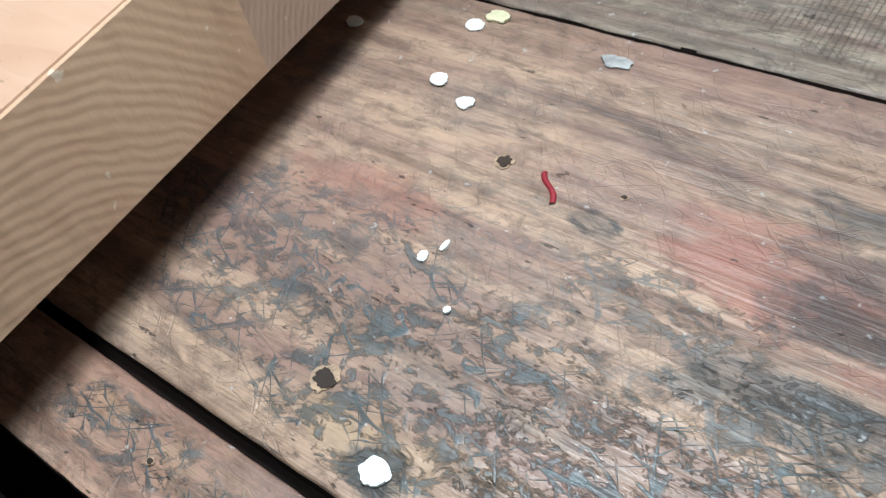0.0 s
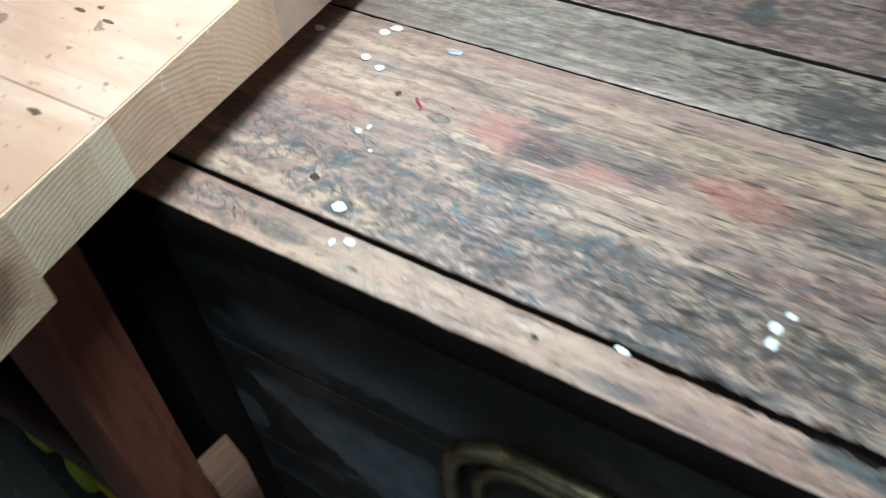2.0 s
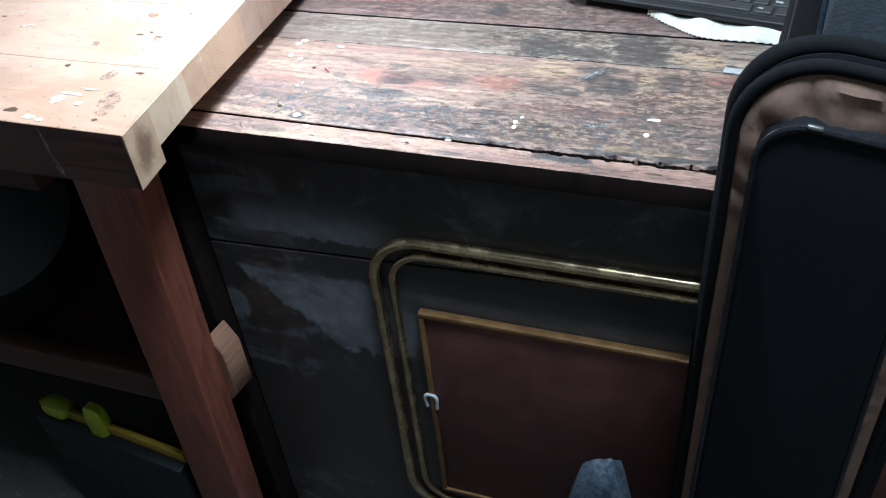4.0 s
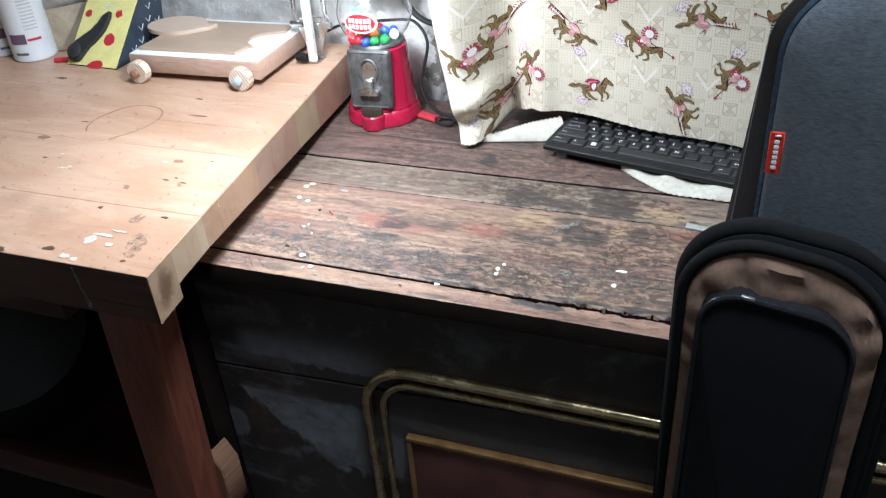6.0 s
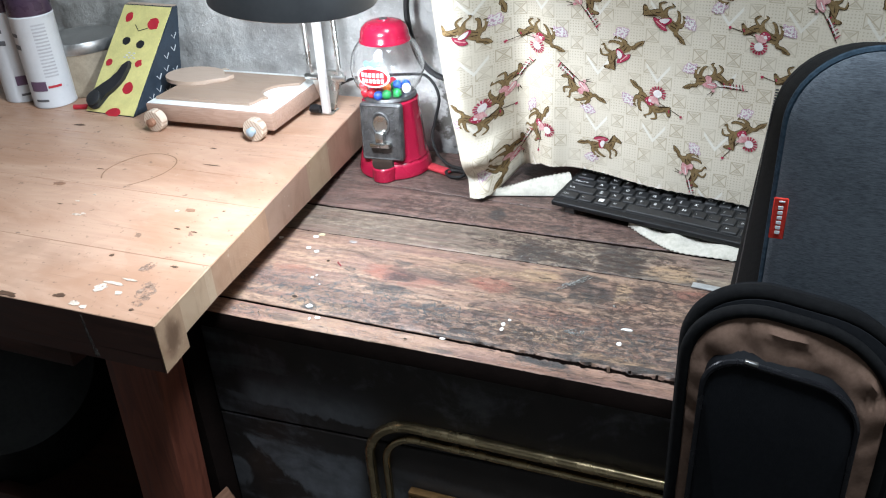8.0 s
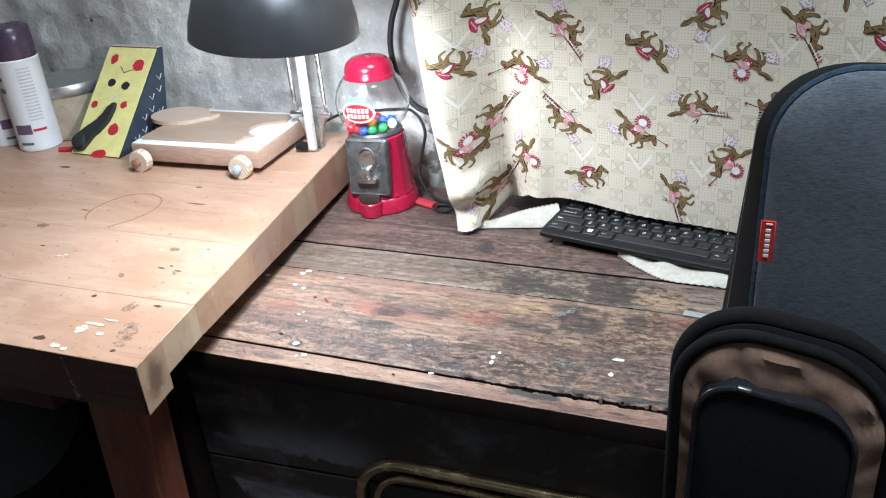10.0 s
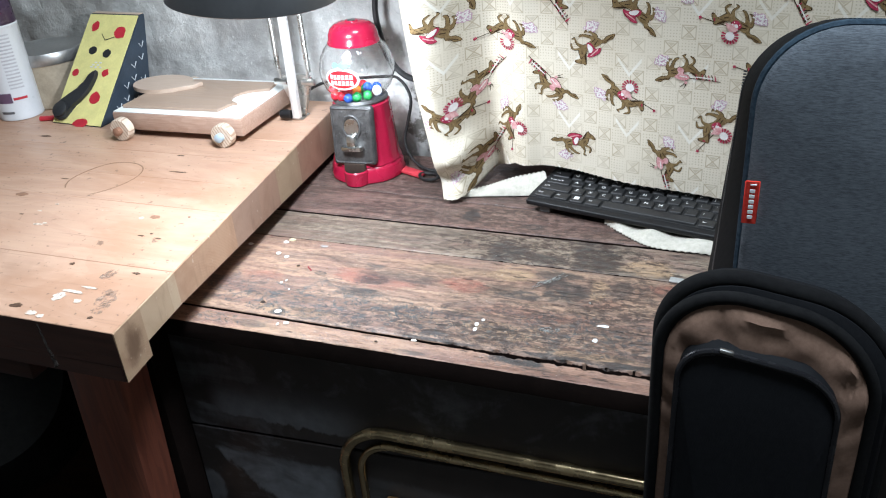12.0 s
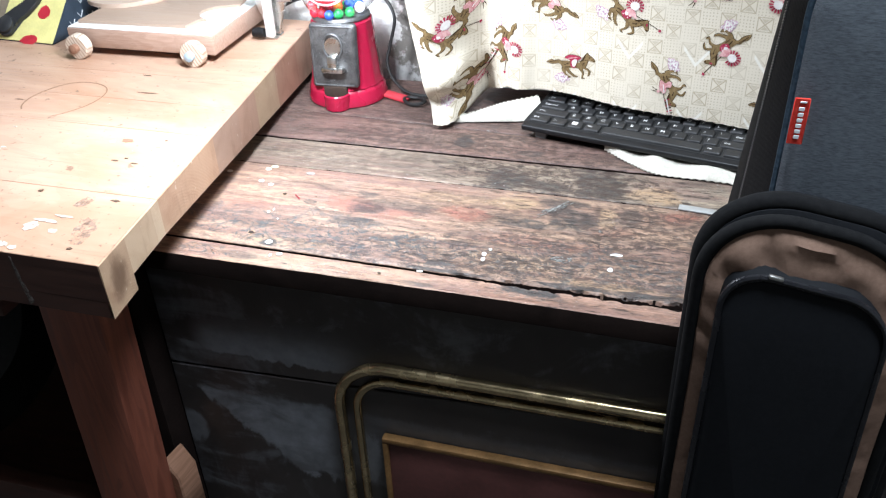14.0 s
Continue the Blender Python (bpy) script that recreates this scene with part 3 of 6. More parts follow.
def smooth_path(points, steps=8, closed=False):
    """A Catmull-Rom curve through the points."""
    p = [Vector(q) for q in points]
    out = []
    n = len(p)
    for i in range(n if closed else n - 1):
        a = p[(i - 1) % n] if closed or i else p[0] * 2 - p[1]
        b, c = p[i], p[(i + 1) % n]
        d = p[(i + 2) % n] if closed or i < n - 2 else p[-1] * 2 - p[-2]
        for s in range(steps):
            t = s / steps
            out.append(0.5 * ((2 * b) + (c - a) * t + (2 * a - 5 * b + 4 * c - d) * t * t + (3 * b - a - 3 * c + d) * t ** 3))
    if not closed:
        out.append(p[-1])
    return out


def tube(path, r, n=10, bm=None, closed=False, flat=1.0):
    """A round bar along a path of points."""
    p = [Vector(q) for q in path]
    rows = []
    up = Vector((0.13, 0.21, 0.97))
    for i, q in enumerate(p):
        a = p[(i - 1) % len(p)] if closed or i else p[0]
        c = p[(i + 1) % len(p)] if closed or i < len(p) - 1 else p[-1]
        d = (c - a).normalized()
        side = d.cross(up)
        if side.length < 0.1:
            side = d.cross(Vector((1, 0, 0)))
        side.normalize()
        up = side.cross(d).normalized()
        rows.append([q + side * (r * math.cos(t)) + up * (r * flat * math.sin(t)) for t in (2 * math.pi * k / n for k in range(n))])
    if closed:
        rows.append(rows[0])
    b, vs = grid(rows, None, True)
    if not closed:
        b.faces.new(vs[0])
        b.faces.new(vs[-1])
    else:
        bmesh.ops.remove_doubles(b, verts=b.verts, dist=1e-6)
    return join(bm, b)


def rounded(w, h, r, n=8, x=0.0, z=0.0, top_only=False):
    """Outline of a rounded rectangle in x and z, from its lower left corner."""
    pts = []
    for cx, cz, a0, rr in ((w - r, h - r, 0, r), (r, h - r, 90, r), (r, r, 180, r), (w - r, r, 270, r)):
        if top_only and a0 >= 180:
            pts.append((x + (0 if a0 == 180 else w), z))
            continue
        for i in range(n + 1):
            a = radians(a0 + 90 * i / n)
            pts.append((x + cx + rr * math.cos(a), z + cz + rr * math.sin(a)))
    return pts


def pillow(outline, layers, bulge_front=0.0, bulge_back=0.0, rings=5, wobble=0.0, seed=0.0):
    """A soft solid between outlines in x and z: layers of (y, inset); both ends are domed caps."""
    c = Vector((sum(p[0] for p in outline) / len(outline), sum(p[1] for p in outline) / len(outline)))
    w = max(p[0] for p in outline) - min(p[0] for p in outline)

    def ring(y, inset, k=1.0):
        s = max(0.0, 1 - 2 * inset / w)
        out = []
        for px, pz in outline:
            q = c + (Vector((px, pz)) - c) * s * k
            d = Vector((0, 0, 0))
            if wobble:
                d = noise.noise_vector(Vector((q.x * 14 + seed, y * 14, q.y * 14))) * wobble
            out.append((q.x + d.x, y + d.y, q.y + d.z))
        return out

    rows = []
    y0, i0 = layers[0]
    y1, i1 = layers[-1]
    for j in range(rings):
        k = (j + 0.04) / rings
        rows.append(ring(y0 - bulge_front * (1 - k ** 2.4), i0, k))
    rows += [ring(y, i) for y, i in layers]
    for j in reversed(range(rings)):
        k = (j + 0.04) / rings
        rows.append(ring(y1 + bulge_back * (1 - k ** 2.4), i1, k))
    b, vs = grid(rows, None, True)
    b.faces.new(vs[0])
    b.faces.new(vs[-1])
    return b


def dense(outline, step):
    """The outline with points added along its long straight runs."""
    out = []
    for (x0, z0), (x1, z1) in zip(outline, outline[1:] + outline[:1]):
        n = max(1, round(math.hypot(x1 - x0, z1 - z0) / step))
        out += [(x0 + (x1 - x0) * i / n, z0 + (z1 - z0) * i / n) for i in range(n)]
    return out


def extrude(outline, z0, z1, bevel=0.0, plane="xy"):
    """A flat plate from an outline of points."""
    b = bmesh.new()
    lo = [b.verts.new((p[0], p[1], z0)) for p in outline]
    hi = [b.verts.new((p[0], p[1], z1)) for p in outline]
    b.faces.new(lo)
    b.faces.new(hi)
    for i in range(len(lo)):
        j = (i + 1) % len(lo)
        b.faces.new((lo[i], lo[j], hi[j], hi[i]))
    if bevel:
        bmesh.ops.bevel(b, geom=[e for e in b.edges if abs(e.verts[0].co.z - e.verts[1].co.z) < 1e-9], offset=bevel, segments=1, affect="EDGES")
    if plane == "xz":
        bmesh.ops.transform(b, matrix=Matrix(((1, 0, 0, 0), (0, 0, -1, 0), (0, 1, 0, 0), (0, 0, 0, 1))), verts=b.verts)
    return b


def blob(cx, cy, rx, ry, n=14, seed=0.0, rough=0.3):
    """Uneven outline of a drip or flake."""
    out = []
    for i in range(n):
        a = 2 * math.pi * i / n
        d = Vector((math.cos(a), math.sin(a), seed * 3.3))
        k = 1 + rough * noise.noise(d * 1.7 + Vector((seed * 7.1, 0, 0))) + 0.5 * rough * noise.noise(d * 5 + Vector((seed, 2, 0)))
        out.append((cx + rx * k * math.cos(a), cy + ry * k * math.sin(a)))
    return out


ORIGIN = Matrix.Identity(4)
BENCH, TOP, FLOOR = 0.672, 0.60, -0.12  # heights of the bench top, of the trunk's lid and of the floor

# ---- the room ----
b = bmesh.new()
xs = np.concatenate((np.linspace(-1.7, -0.95, 12), np.linspace(-0.94, 0.12, 150), np.linspace(0.2, 1.9, 14)))
zs = np.concatenate((np.linspace(FLOOR, 0.5, 10), np.linspace(0.515, 1.02, 76), np.linspace(1.1, 2.4, 14)))
rows = []
for z in zs:
    row = []
    for x in xs:
        v = Vector((x, 0, z))
        d = 0.016 * noise.fractal(v * 4.0, 0.9, 2.1, 3) + 0.0050 * noise.fractal(v * 22 + Vector((5, 0, 0)), 0.8, 2.2, 5)
        lump = noise.voronoi(Vector((x * 6.5, 0.3, z * 8)))[0]
        d += 0.004 * min(0.5, lump[1] - lump[0])
        row.append((x, 0.512 - d + 0.004, z))
    rows.append(row)
grid(rows, b)
n0 = len(rows[0])
back = [b.verts.new(p) for p in ((-1.7, 0.70, FLOOR), (1.9, 0.70, FLOOR), (1.9, 0.70, 2.4), (-1.7, 0.70, 2.4))]
b.faces.new(back)
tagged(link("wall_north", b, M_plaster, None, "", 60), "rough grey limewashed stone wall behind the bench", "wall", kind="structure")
for nm, bx in (("wall_west", (-1.8, -1.7, -2.3, 0.7)), ("wall_east", (1.9, 2.0, -2.3, 0.7)), ("wall_south", (-1.8, 2.0, -2.4, -2.3))):
    tagged(link(nm, box(*bx, FLOOR, 2.4, 0), M_plaster), "plain grey limewashed wall", "wall", kind="structure")
tagged(link("floor", box(-1.8, 2.0, -2.4, 0.7, FLOOR - 0.1, FLOOR, 0), M_floor), "dusty dark floor", "floor", kind="structure")
tagged(link("ceiling", box(-1.8, 2.0, -2.4, 0.7, 2.4, 2.5, 0), M_plaster), "plain grey ceiling", "ceiling", kind="structure")

# ceiling lamp, behind and above
cl = thing("ceiling_lamp", pose(0.50, -0.205, 2.28), "flat white ceiling lamp", "lamp")
part("housing", box(-0.23, 0.23, -0.23, 0.23, 0.01, 0.12, 0.01), M_white_in, cl)

# ---- the trunk ----
trunk = thing("storage_trunk", ORIGIN, "old black-painted trunk with a scraped plank lid and brass frame", "trunk")
TX0, TX1 = -0.196, 1.02
FRONT = 0.036  # the body's front lies behind the lid's edge


def seam(k, x):
    """Front-to-back place of the k-th joint of the lid."""
    return (0.0155 - 0.006 * x + 0.001 * math.sin(9 * x), 0.0442 - 0.012 * x, 0.2125 - 0.008 * x + 0.001 * math.sin(8 * x), 0.2805 - 0.004 * x, 0.3545 - 0.045 * x, 0.487)[k]


def plank(k, gap0, gap1, lift):
    """One lid board: lofted along x with worn, uneven edges."""
    rows = []
    n = 480 if k < 2 else 240
    for i in range(n + 1):
        x = TX0 + (TX1 - TX0) * i / n
        def wear(s, amp):
            return amp * noise.noise(Vector((x * 45, s, k))) + amp * 0.6 * noise.noise(Vector((x * 160, s, k)))
        rag = 0.0042 * max(0, min(1, (x - 0.12) * 14)) if k <= 1 else 0.0
        ya = seam(k, x) + gap0 / 2 + wear(1, 0.0006) + (abs(wear(5, 1.0)) * rag * 1.6 if k == 1 else 0)
        yb = seam(k + 1, x) - gap1 / 2 + wear(2, 0.0006) - (abs(wear(6, 1.0)) * rag * 1.6 if k == 0 else 0)
        za = lift - 0.0002 - abs(wear(3, 0.0006)) - (abs(wear(8, 1.0)) * rag if k == 1 else 0)
        zb = lift - 0.0002 - abs(wear(4, 0.0006)) - (abs(wear(9, 1.0)) * rag if k == 0 else 0)
        z0 = TOP + lift
        row = [(x, ya, TOP - 0.022), (x, ya, TOP + za - 0.0006), (x, ya + 0.0005, TOP + za)]
        m = 16
        for j in range(m + 1):
            y = ya + 0.0015 + (yb - ya - 0.003) * j / m
            w = 0.0006 * noise.noise(Vector((x * 12, y * 60, k * 3.1))) + 0.0004 * noise.noise(Vector((x * 40, y * 220, k)))
            row.append((x, y, z0 + w))
        row += [(x, yb - 0.0005, TOP + zb), (x, yb, TOP + zb - 0.0006), (x, yb, TOP - 0.022)]
        rows.append(row)
    bm, vs = grid(rows, None, True)
    bm.faces.new(vs[0])
    bm.faces.new(vs[-1])
    return bm


for k, (g0, g1, lift, lab) in enumerate(((0, 0.0036, 0.0, "worn pinkish front board, chipped along its edge"), (0.0036, 0.0026, 0.0, "broad board with red and slate paint remains"),
                                         (0.0026, 0.0028, -0.0008, "greyed narrow board"), (0.0028, 0.0022, 0.0002, "dark brown board"), (0.0022, 0.0, -0.0004, "dark brown back board"))):
    ob = part("lid_board", plank(k, g0, g1, lift), M_plank[k], trunk, lab, 50)
    # joint sides near black: the shade of the gaps is put into the colour
    ob.data.materials.append(M_dark_panel)
    for f in ob.data.polygons:
        if abs(f.normal.y) > 0.75 and f.center.z < TOP - 0.0015:
            f.material_index = 1
    if k == 0:
        ob.data.materials.append(M_trunk)
        for f in ob.data.polygons:
            if f.normal.y < -0.7 and f.center.y < 0.022:
                f.material_index = 1
# body below the lid: upper and lower front boards with a joint between
joint_z = lambda x: 0.4315 + 0.045 * (x + 0.195)
for nm, outline in (("upper_front_board", [(TX0, joint_z(TX0) + 0.0012), (TX1, joint_z(TX1) + 0.0012), (TX1, 0.5775), (TX0, 0.5775)]), ("lower_front_board", [(TX0, FLOOR), (TX1, FLOOR), (TX1, joint_z(TX1) - 0.0012), (TX0, joint_z(TX0) - 0.0012)])):
    part(nm, extrude(outline, -FRONT - 0.018, -FRONT, 0.0012, "xz"), M_trunk, trunk)
part("joint_backing", box(TX0 + 0.004, TX1 - 0.004, FRONT + 0.012, FRONT + 0.0178, 0.40, 0.52, 0), M_dark_panel, trunk)
part("end_board", box(TX0, TX0 + 0.018, FRONT + 0.0185, 0.48, FLOOR, 0.576, 0.002), M_trunk, trunk)
part("end_board", box(TX1 - 0.018, TX1, FRONT + 0.0185, 0.48, FLOOR, 0.576, 0.002), M_trunk, trunk)
part("back_board", box(TX0, TX1, 0.462, 0.48, FLOOR, 0.576, 0.002), M_trunk, trunk)
# dark strip below the first joint, standing in for the shade inside it
b, _ = grid([[(x, seam(1, x) - 0.006, TOP - 0.007), (x, seam(1, x) + 0.006, TOP - 0.007)] for x in np.linspace(TX0, TX1, 20)])
part("joint_filler", b, M_dark_panel, trunk, "dark strip added for the shade in the open joint")
# paint drips, nail holes and flakes on the lid: x, y, half sizes
drips = ((-0.1252, 0.1983, 0.0040, 0.0033), (-0.1205, 0.1709, 0.0036, 0.0032), (-0.1063, 0.165, 0.0034, 0.0028), (-0.1675, 0.1847, 0.004, 0.0033),
         (-0.0558, 0.0557, 0.0044, 0.0038), (-0.0823, 0.1104, 0.0016, 0.0020), (-0.0665, 0.0991, 0.0011, 0.0011), (-0.036, 0.038, 0.0036, 0.0026), (-0.044, 0.034, 0.0016, 0.0026), (-0.079, 0.116, 0.0009, 0.0022),
         (0.107, 0.041, 0.0036, 0.0018), (0.282, 0.109, 0.0065, 0.0024), (0.279, 0.083, 0.0028, 0.0034), (0.159, 0.083, 0.0024, 0.0035), (0.160, 0.074, 0.0022, 0.0035), (0.163, 0.092, 0.0018, 0.002))
smears = [(0.225, 0.090, 0.003, 0.0022), (0.233, 0.088, 0.0045, 0.0026), (0.240, 0.092, 0.0022, 0.003), (0.230, 0.094, 0.003, 0.0014), (0.262, 0.148, 0.0016, 0.002)]
M_smear = rubbed("thin_grey_smear", (0.24, 0.24, 0.23), 0.6, 190, 0.38, 0.56)
for i, (off, l0, l1, w) in enumerate(((0.0, 0.0, 1.0, 0.0016), (0.0032, 0.35, 0.9, 0.0009), (-0.0030, 0.05, 0.55, 0.0008), (0.0055, 0.6, 1.0, 0.0006), (-0.005, 0.2, 0.4, 0.0006))):
    left, right = [], []
    for j in range(25):
        t = l0 + (l1 - l0) * j / 24
        x, y = 0.196 + 0.027 * t + off * 0.8, 0.161 + 0.040 * t - off * 0.55
        h = w * math.sin(math.pi * (j + 0.5) / 25) ** 0.5 * (0.75 + 0.6 * noise.noise(Vector((t * 14, i, 0))))
        left.append((x - 0.83 * h, y + 0.56 * h))
        right.append((x + 0.83 * h, y - 0.56 * h))
    part("thin_smear", extrude(left + right[::-1], TOP + 0.0004, TOP + 0.0008), M_smear, trunk)
for i, (x, y, rx, ry) in enumerate(smears):
    part("thin_smear", extrude(blob(x, y, rx, ry, 20, i + 120.0, 0.6), TOP + 0.0003, TOP + 0.0007), M_smear, trunk)
for i, (x, y, rx, ry) in enumerate(drips):
    part("paint_drip", extrude(blob(x, y, rx * 0.88, ry * 0.88, 32, i + 1.0, 0.28), TOP + 0.0002, TOP + 0.0009, 0.0003), M_whitepaint, trunk)
for i, (x, y, r) in enumerate(((-0.0820, 0.0685, 0.0036), (-0.0816, 0.149, 0.0028), (-0.045, 0.151, 0.0010), (0.07, 0.03, 0.002), (-0.105, 0.03, 0.001))):
    hole = part("nail_hole", extrude(blob(x, y, r * 1.12, r * 1.02, 30, i + 20.0, 0.3), TOP + 0.0002, TOP + 0.0005), M_splinter, trunk, "splintered nail hole")
    part("hole_depth", extrude(blob(x + r * 0.08, y - r * 0.06, r * 0.8, r * 0.7, 26, i + 27.0, 0.45), TOP + 0.0006, TOP + 0.0008), M_hole, hole)

# ---- the workbench ----
bench = thing("workbench", ORIGIN, "pine workbench with a pale jointed top on red-brown legs", "workbench")


def bench_edge(y):
    """The top's free end, slightly out of square."""
    return -0.118 - 0.117 * (y + 0.109)


def bench_board(y0, y1, z0, k):
    n = 40
    rows = []
    for i in range(n + 1):
        t = i / n
        sec = []
        low = lambda y: z0 - 0.05 * max(0, y)
        for y, z in ((y0 + 0.0001, low(y0)), (y0 + 0.0001, BENCH - 0.0006), (y0 + 0.0006, BENCH), (y0 * 0.7 + y1 * 0.3, BENCH + 0.0002), (y0 * 0.3 + y1 * 0.7, BENCH + 0.0002),
                     (y1 - 0.0006, BENCH), (y1 - 0.0001, BENCH - 0.0006), (y1 - 0.0001, low(y1))):
            x1 = bench_edge(y) + 0.0003 * math.sin(k * 2.3)
            x = -1.5 + (x1 + 1.5) * t
            if i == n and z > BENCH - 0.0008:
                x -= 0.0012
            sec.append((x, y, z + 0.0003 * noise.noise(Vector((x * 9, y * 40, k)))))
        rows.append(sec)
    bm, vs = grid(rows, None, True)
    bm.faces.new(vs[0])
    bm.faces.new(vs[-1])
    return bm


cuts = (-0.109, -0.0006, 0.130, 0.1996, 0.274, 0.34, 0.41, 0.50)
for k, (y0, y1) in enumerate(zip(cuts, cuts[1:])):
    ob = part("top_board", bench_board(y0, y1, 0.634, k), M_bench, bench, "", 30)
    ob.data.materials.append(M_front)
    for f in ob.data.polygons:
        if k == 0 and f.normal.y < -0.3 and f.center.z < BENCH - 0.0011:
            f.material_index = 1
ends = (-0.1088, -0.0656, -0.0155, -0.0006, 0.130, 0.1996, 0.255, 0.328, 0.41, 0.4998)
for k, (y0, y1) in enumerate(zip(ends, ends[1:])):
    rows = []
    for x in (-0.002, 0.0005):
        rows.append([(bench_edge(y) + x, y, z) for y, z in ((y0, (0.617 if k == 0 else 0.6341) - 0.05 * max(0, y0)), (y1, (0.617 if k == 0 else 0.6341) - 0.05 * max(0, y1)), (y1, BENCH - 0.0004), (y0, BENCH - 0.0004))])
    bm, vs = grid(rows, None, True)
    bm.faces.new(vs[0])
    bm.faces.new(vs[1])
    part("sawn_end", bm, M_bench_end[k], bench, "", 30)
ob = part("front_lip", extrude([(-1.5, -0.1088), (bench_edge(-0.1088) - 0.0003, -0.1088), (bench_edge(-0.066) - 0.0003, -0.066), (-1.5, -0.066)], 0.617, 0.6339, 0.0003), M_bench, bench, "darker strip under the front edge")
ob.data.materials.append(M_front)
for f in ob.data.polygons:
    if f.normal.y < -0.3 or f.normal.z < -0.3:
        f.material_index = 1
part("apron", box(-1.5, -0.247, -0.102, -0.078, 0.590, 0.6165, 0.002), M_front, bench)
part("white_run", extrude([(-0.2075, 0.668), (-0.2055, 0.668), (-0.201, 0.640), (-0.197, 0.622), (-0.2025, 0.619), (-0.205, 0.640)], 0.1090, 0.1093, 0, "xz"), rubbed("dull_grey_smear", (0.13, 0.11, 0.10), 0.7, 190, 0.40, 0.60), bench)
# added panel: keeps the gap between leg and trunk as dark as deep shade
part("side_panel", box(-0.300, -0.1975, 0.004, 0.40, FLOOR, 0.612, 0.001), M_dark_panel, bench, "near-black panel added for the shade under the end of the top")


def leg(x0, x1, y0, y1, lean):
    m = Matrix.Translation((0, 0, 0.64)) @ Matrix.Shear("XY", 4, (lean, 0)) @ Matrix.Translation((0, 0, -0.64))
    return box(x0, x1, y0, y1, FLOOR, 0.634, 0.003, 2, None, m)


part("leg", leg(-0.242, -0.1745, -0.0655, -0.021, 0.045), M_leg, bench)
part("leg", leg(-0.300, -0.240, 0.41, 0.452, 0.0), M_leg, bench)
part("leg", leg(-1.45, -1.394, -0.064, -0.010, 0.0), M_leg, bench)
part("leg", leg(-1.45, -1.394, 0.40, 0.455, 0.0), M_leg, bench)
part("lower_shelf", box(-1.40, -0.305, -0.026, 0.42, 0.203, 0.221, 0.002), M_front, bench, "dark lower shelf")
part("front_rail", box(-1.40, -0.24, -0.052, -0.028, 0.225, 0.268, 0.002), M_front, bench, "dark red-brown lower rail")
# knots, stains and white splashes lying in the top
marks = (("knot", plain("dark_knot_wood", (0.085, 0.045, 0.026), 0.6, 0, 0.5, 300), 0.0005, 0.5, ((-0.247, -0.0912, 0.007, 0.0035), (-0.1669, -0.0119, 0.0045, 0.0018), (-0.2493, -0.0104, 0.0026, 0.002), (-0.1578, -0.0918, 0.0026, 0.0022), (-0.303, -0.104, 0.012, 0.003), (-0.294, -0.1065, 0.004, 0.0016),
          (-0.1883, 0.1109, 0.0018, 0.001), (-0.1928, 0.0579, 0.004, 0.0012), (-0.2158, 0.0595, 0.0035, 0.0012), (-0.207, 0.066, 0.002, 0.001), (-0.3119, 0.2692, 0.006, 0.0012), (-0.567, 0.2973, 0.009, 0.003), (-0.4222, 0.1731, 0.006, 0.0012), (-0.40, 0.075, 0.003, 0.001), (-0.28, 0.22, 0.012, 0.0012))),
         ("knot_ring", plain("pale_knot_wood", (0.25, 0.135, 0.085), 0.6, 0, 0.3, 300), 0.0004, 0.4, ((-0.2295, 0.1028, 0.006, 0.0042), (-0.445, 0.122, 0.008, 0.005), (-0.52, 0.09, 0.007, 0.004))),
         ("paint_splash", rubbed("thin_white_splash", (0.68, 0.58, 0.49), 0.5, 160, 0.30, 0.46), 0.0007, 0.55, ((-0.2165, -0.068, 0.0055, 0.0065), (-0.207, -0.057, 0.011, 0.0022), (-0.1909, -0.0711, 0.004, 0.003), (-0.196, -0.047, 0.008, 0.0016), (-0.221, -0.099, 0.006, 0.0035), (-0.209, -0.1015, 0.004, 0.0028), (-0.3581, 0.057, 0.006, 0.0018), (-0.352, 0.061, 0.003, 0.002), (-0.2438, 0.0966, 0.003, 0.0024), (-0.3836, 0.0869, 0.003, 0.0014), (-0.3745, 0.1069, 0.0026, 0.0012))),
         ("dull_smear", rubbed("dull_brown_smear", (0.36, 0.25, 0.19), 0.55, 130, 0.40, 0.72), 0.0004, 0.5, ((-0.1941, -0.0205, 0.008, 0.0075), (-0.165, -0.060, 0.010, 0.013), (-0.160, -0.076, 0.007, 0.010), (-0.172, -0.050, 0.006, 0.005))))
for nm, mt, top, uneven, spots in marks:
    for i, (x, y, rx, ry) in enumerate(spots):
        part(nm, extrude(blob(x, y, rx, ry, 26, i + len(nm) * 10.0, uneven), BENCH + 0.0001, BENCH + top), mt, bench)
ring = [Vector((-0.370 + (0.042 + 0.003 * math.sin(2 * a)) * math.cos(a), 0.186 + (0.051 + 0.002 * math.sin(3 * a)) * math.sin(a), BENCH + 0.0003)) for a in (2 * math.pi * i / 90 for i in range(90))]
part("ring_stain", tube(ring[74:] + ring[:58], 0.0010, 5, None, False, 0.3), plain("brown_ring_stain", (0.24, 0.14, 0.085), 0.6), bench, "brown ring stain")
block = thing("wood_offcut", ORIGIN, "small raw wood offcut wedged behind the bench leg", "offcut")
part("body", extrude([(-0.012, 0.30), (0.004, 0.33), (0.02, 0.305), (0.02, 0.235), (-0.004, 0.205), (-0.012, 0.22)], -0.016, 0.016, 0.002, "xz"), M_block, block)
block.matrix_world = pose(-0.197, -0.005, 0.0, 0, 0, -8)

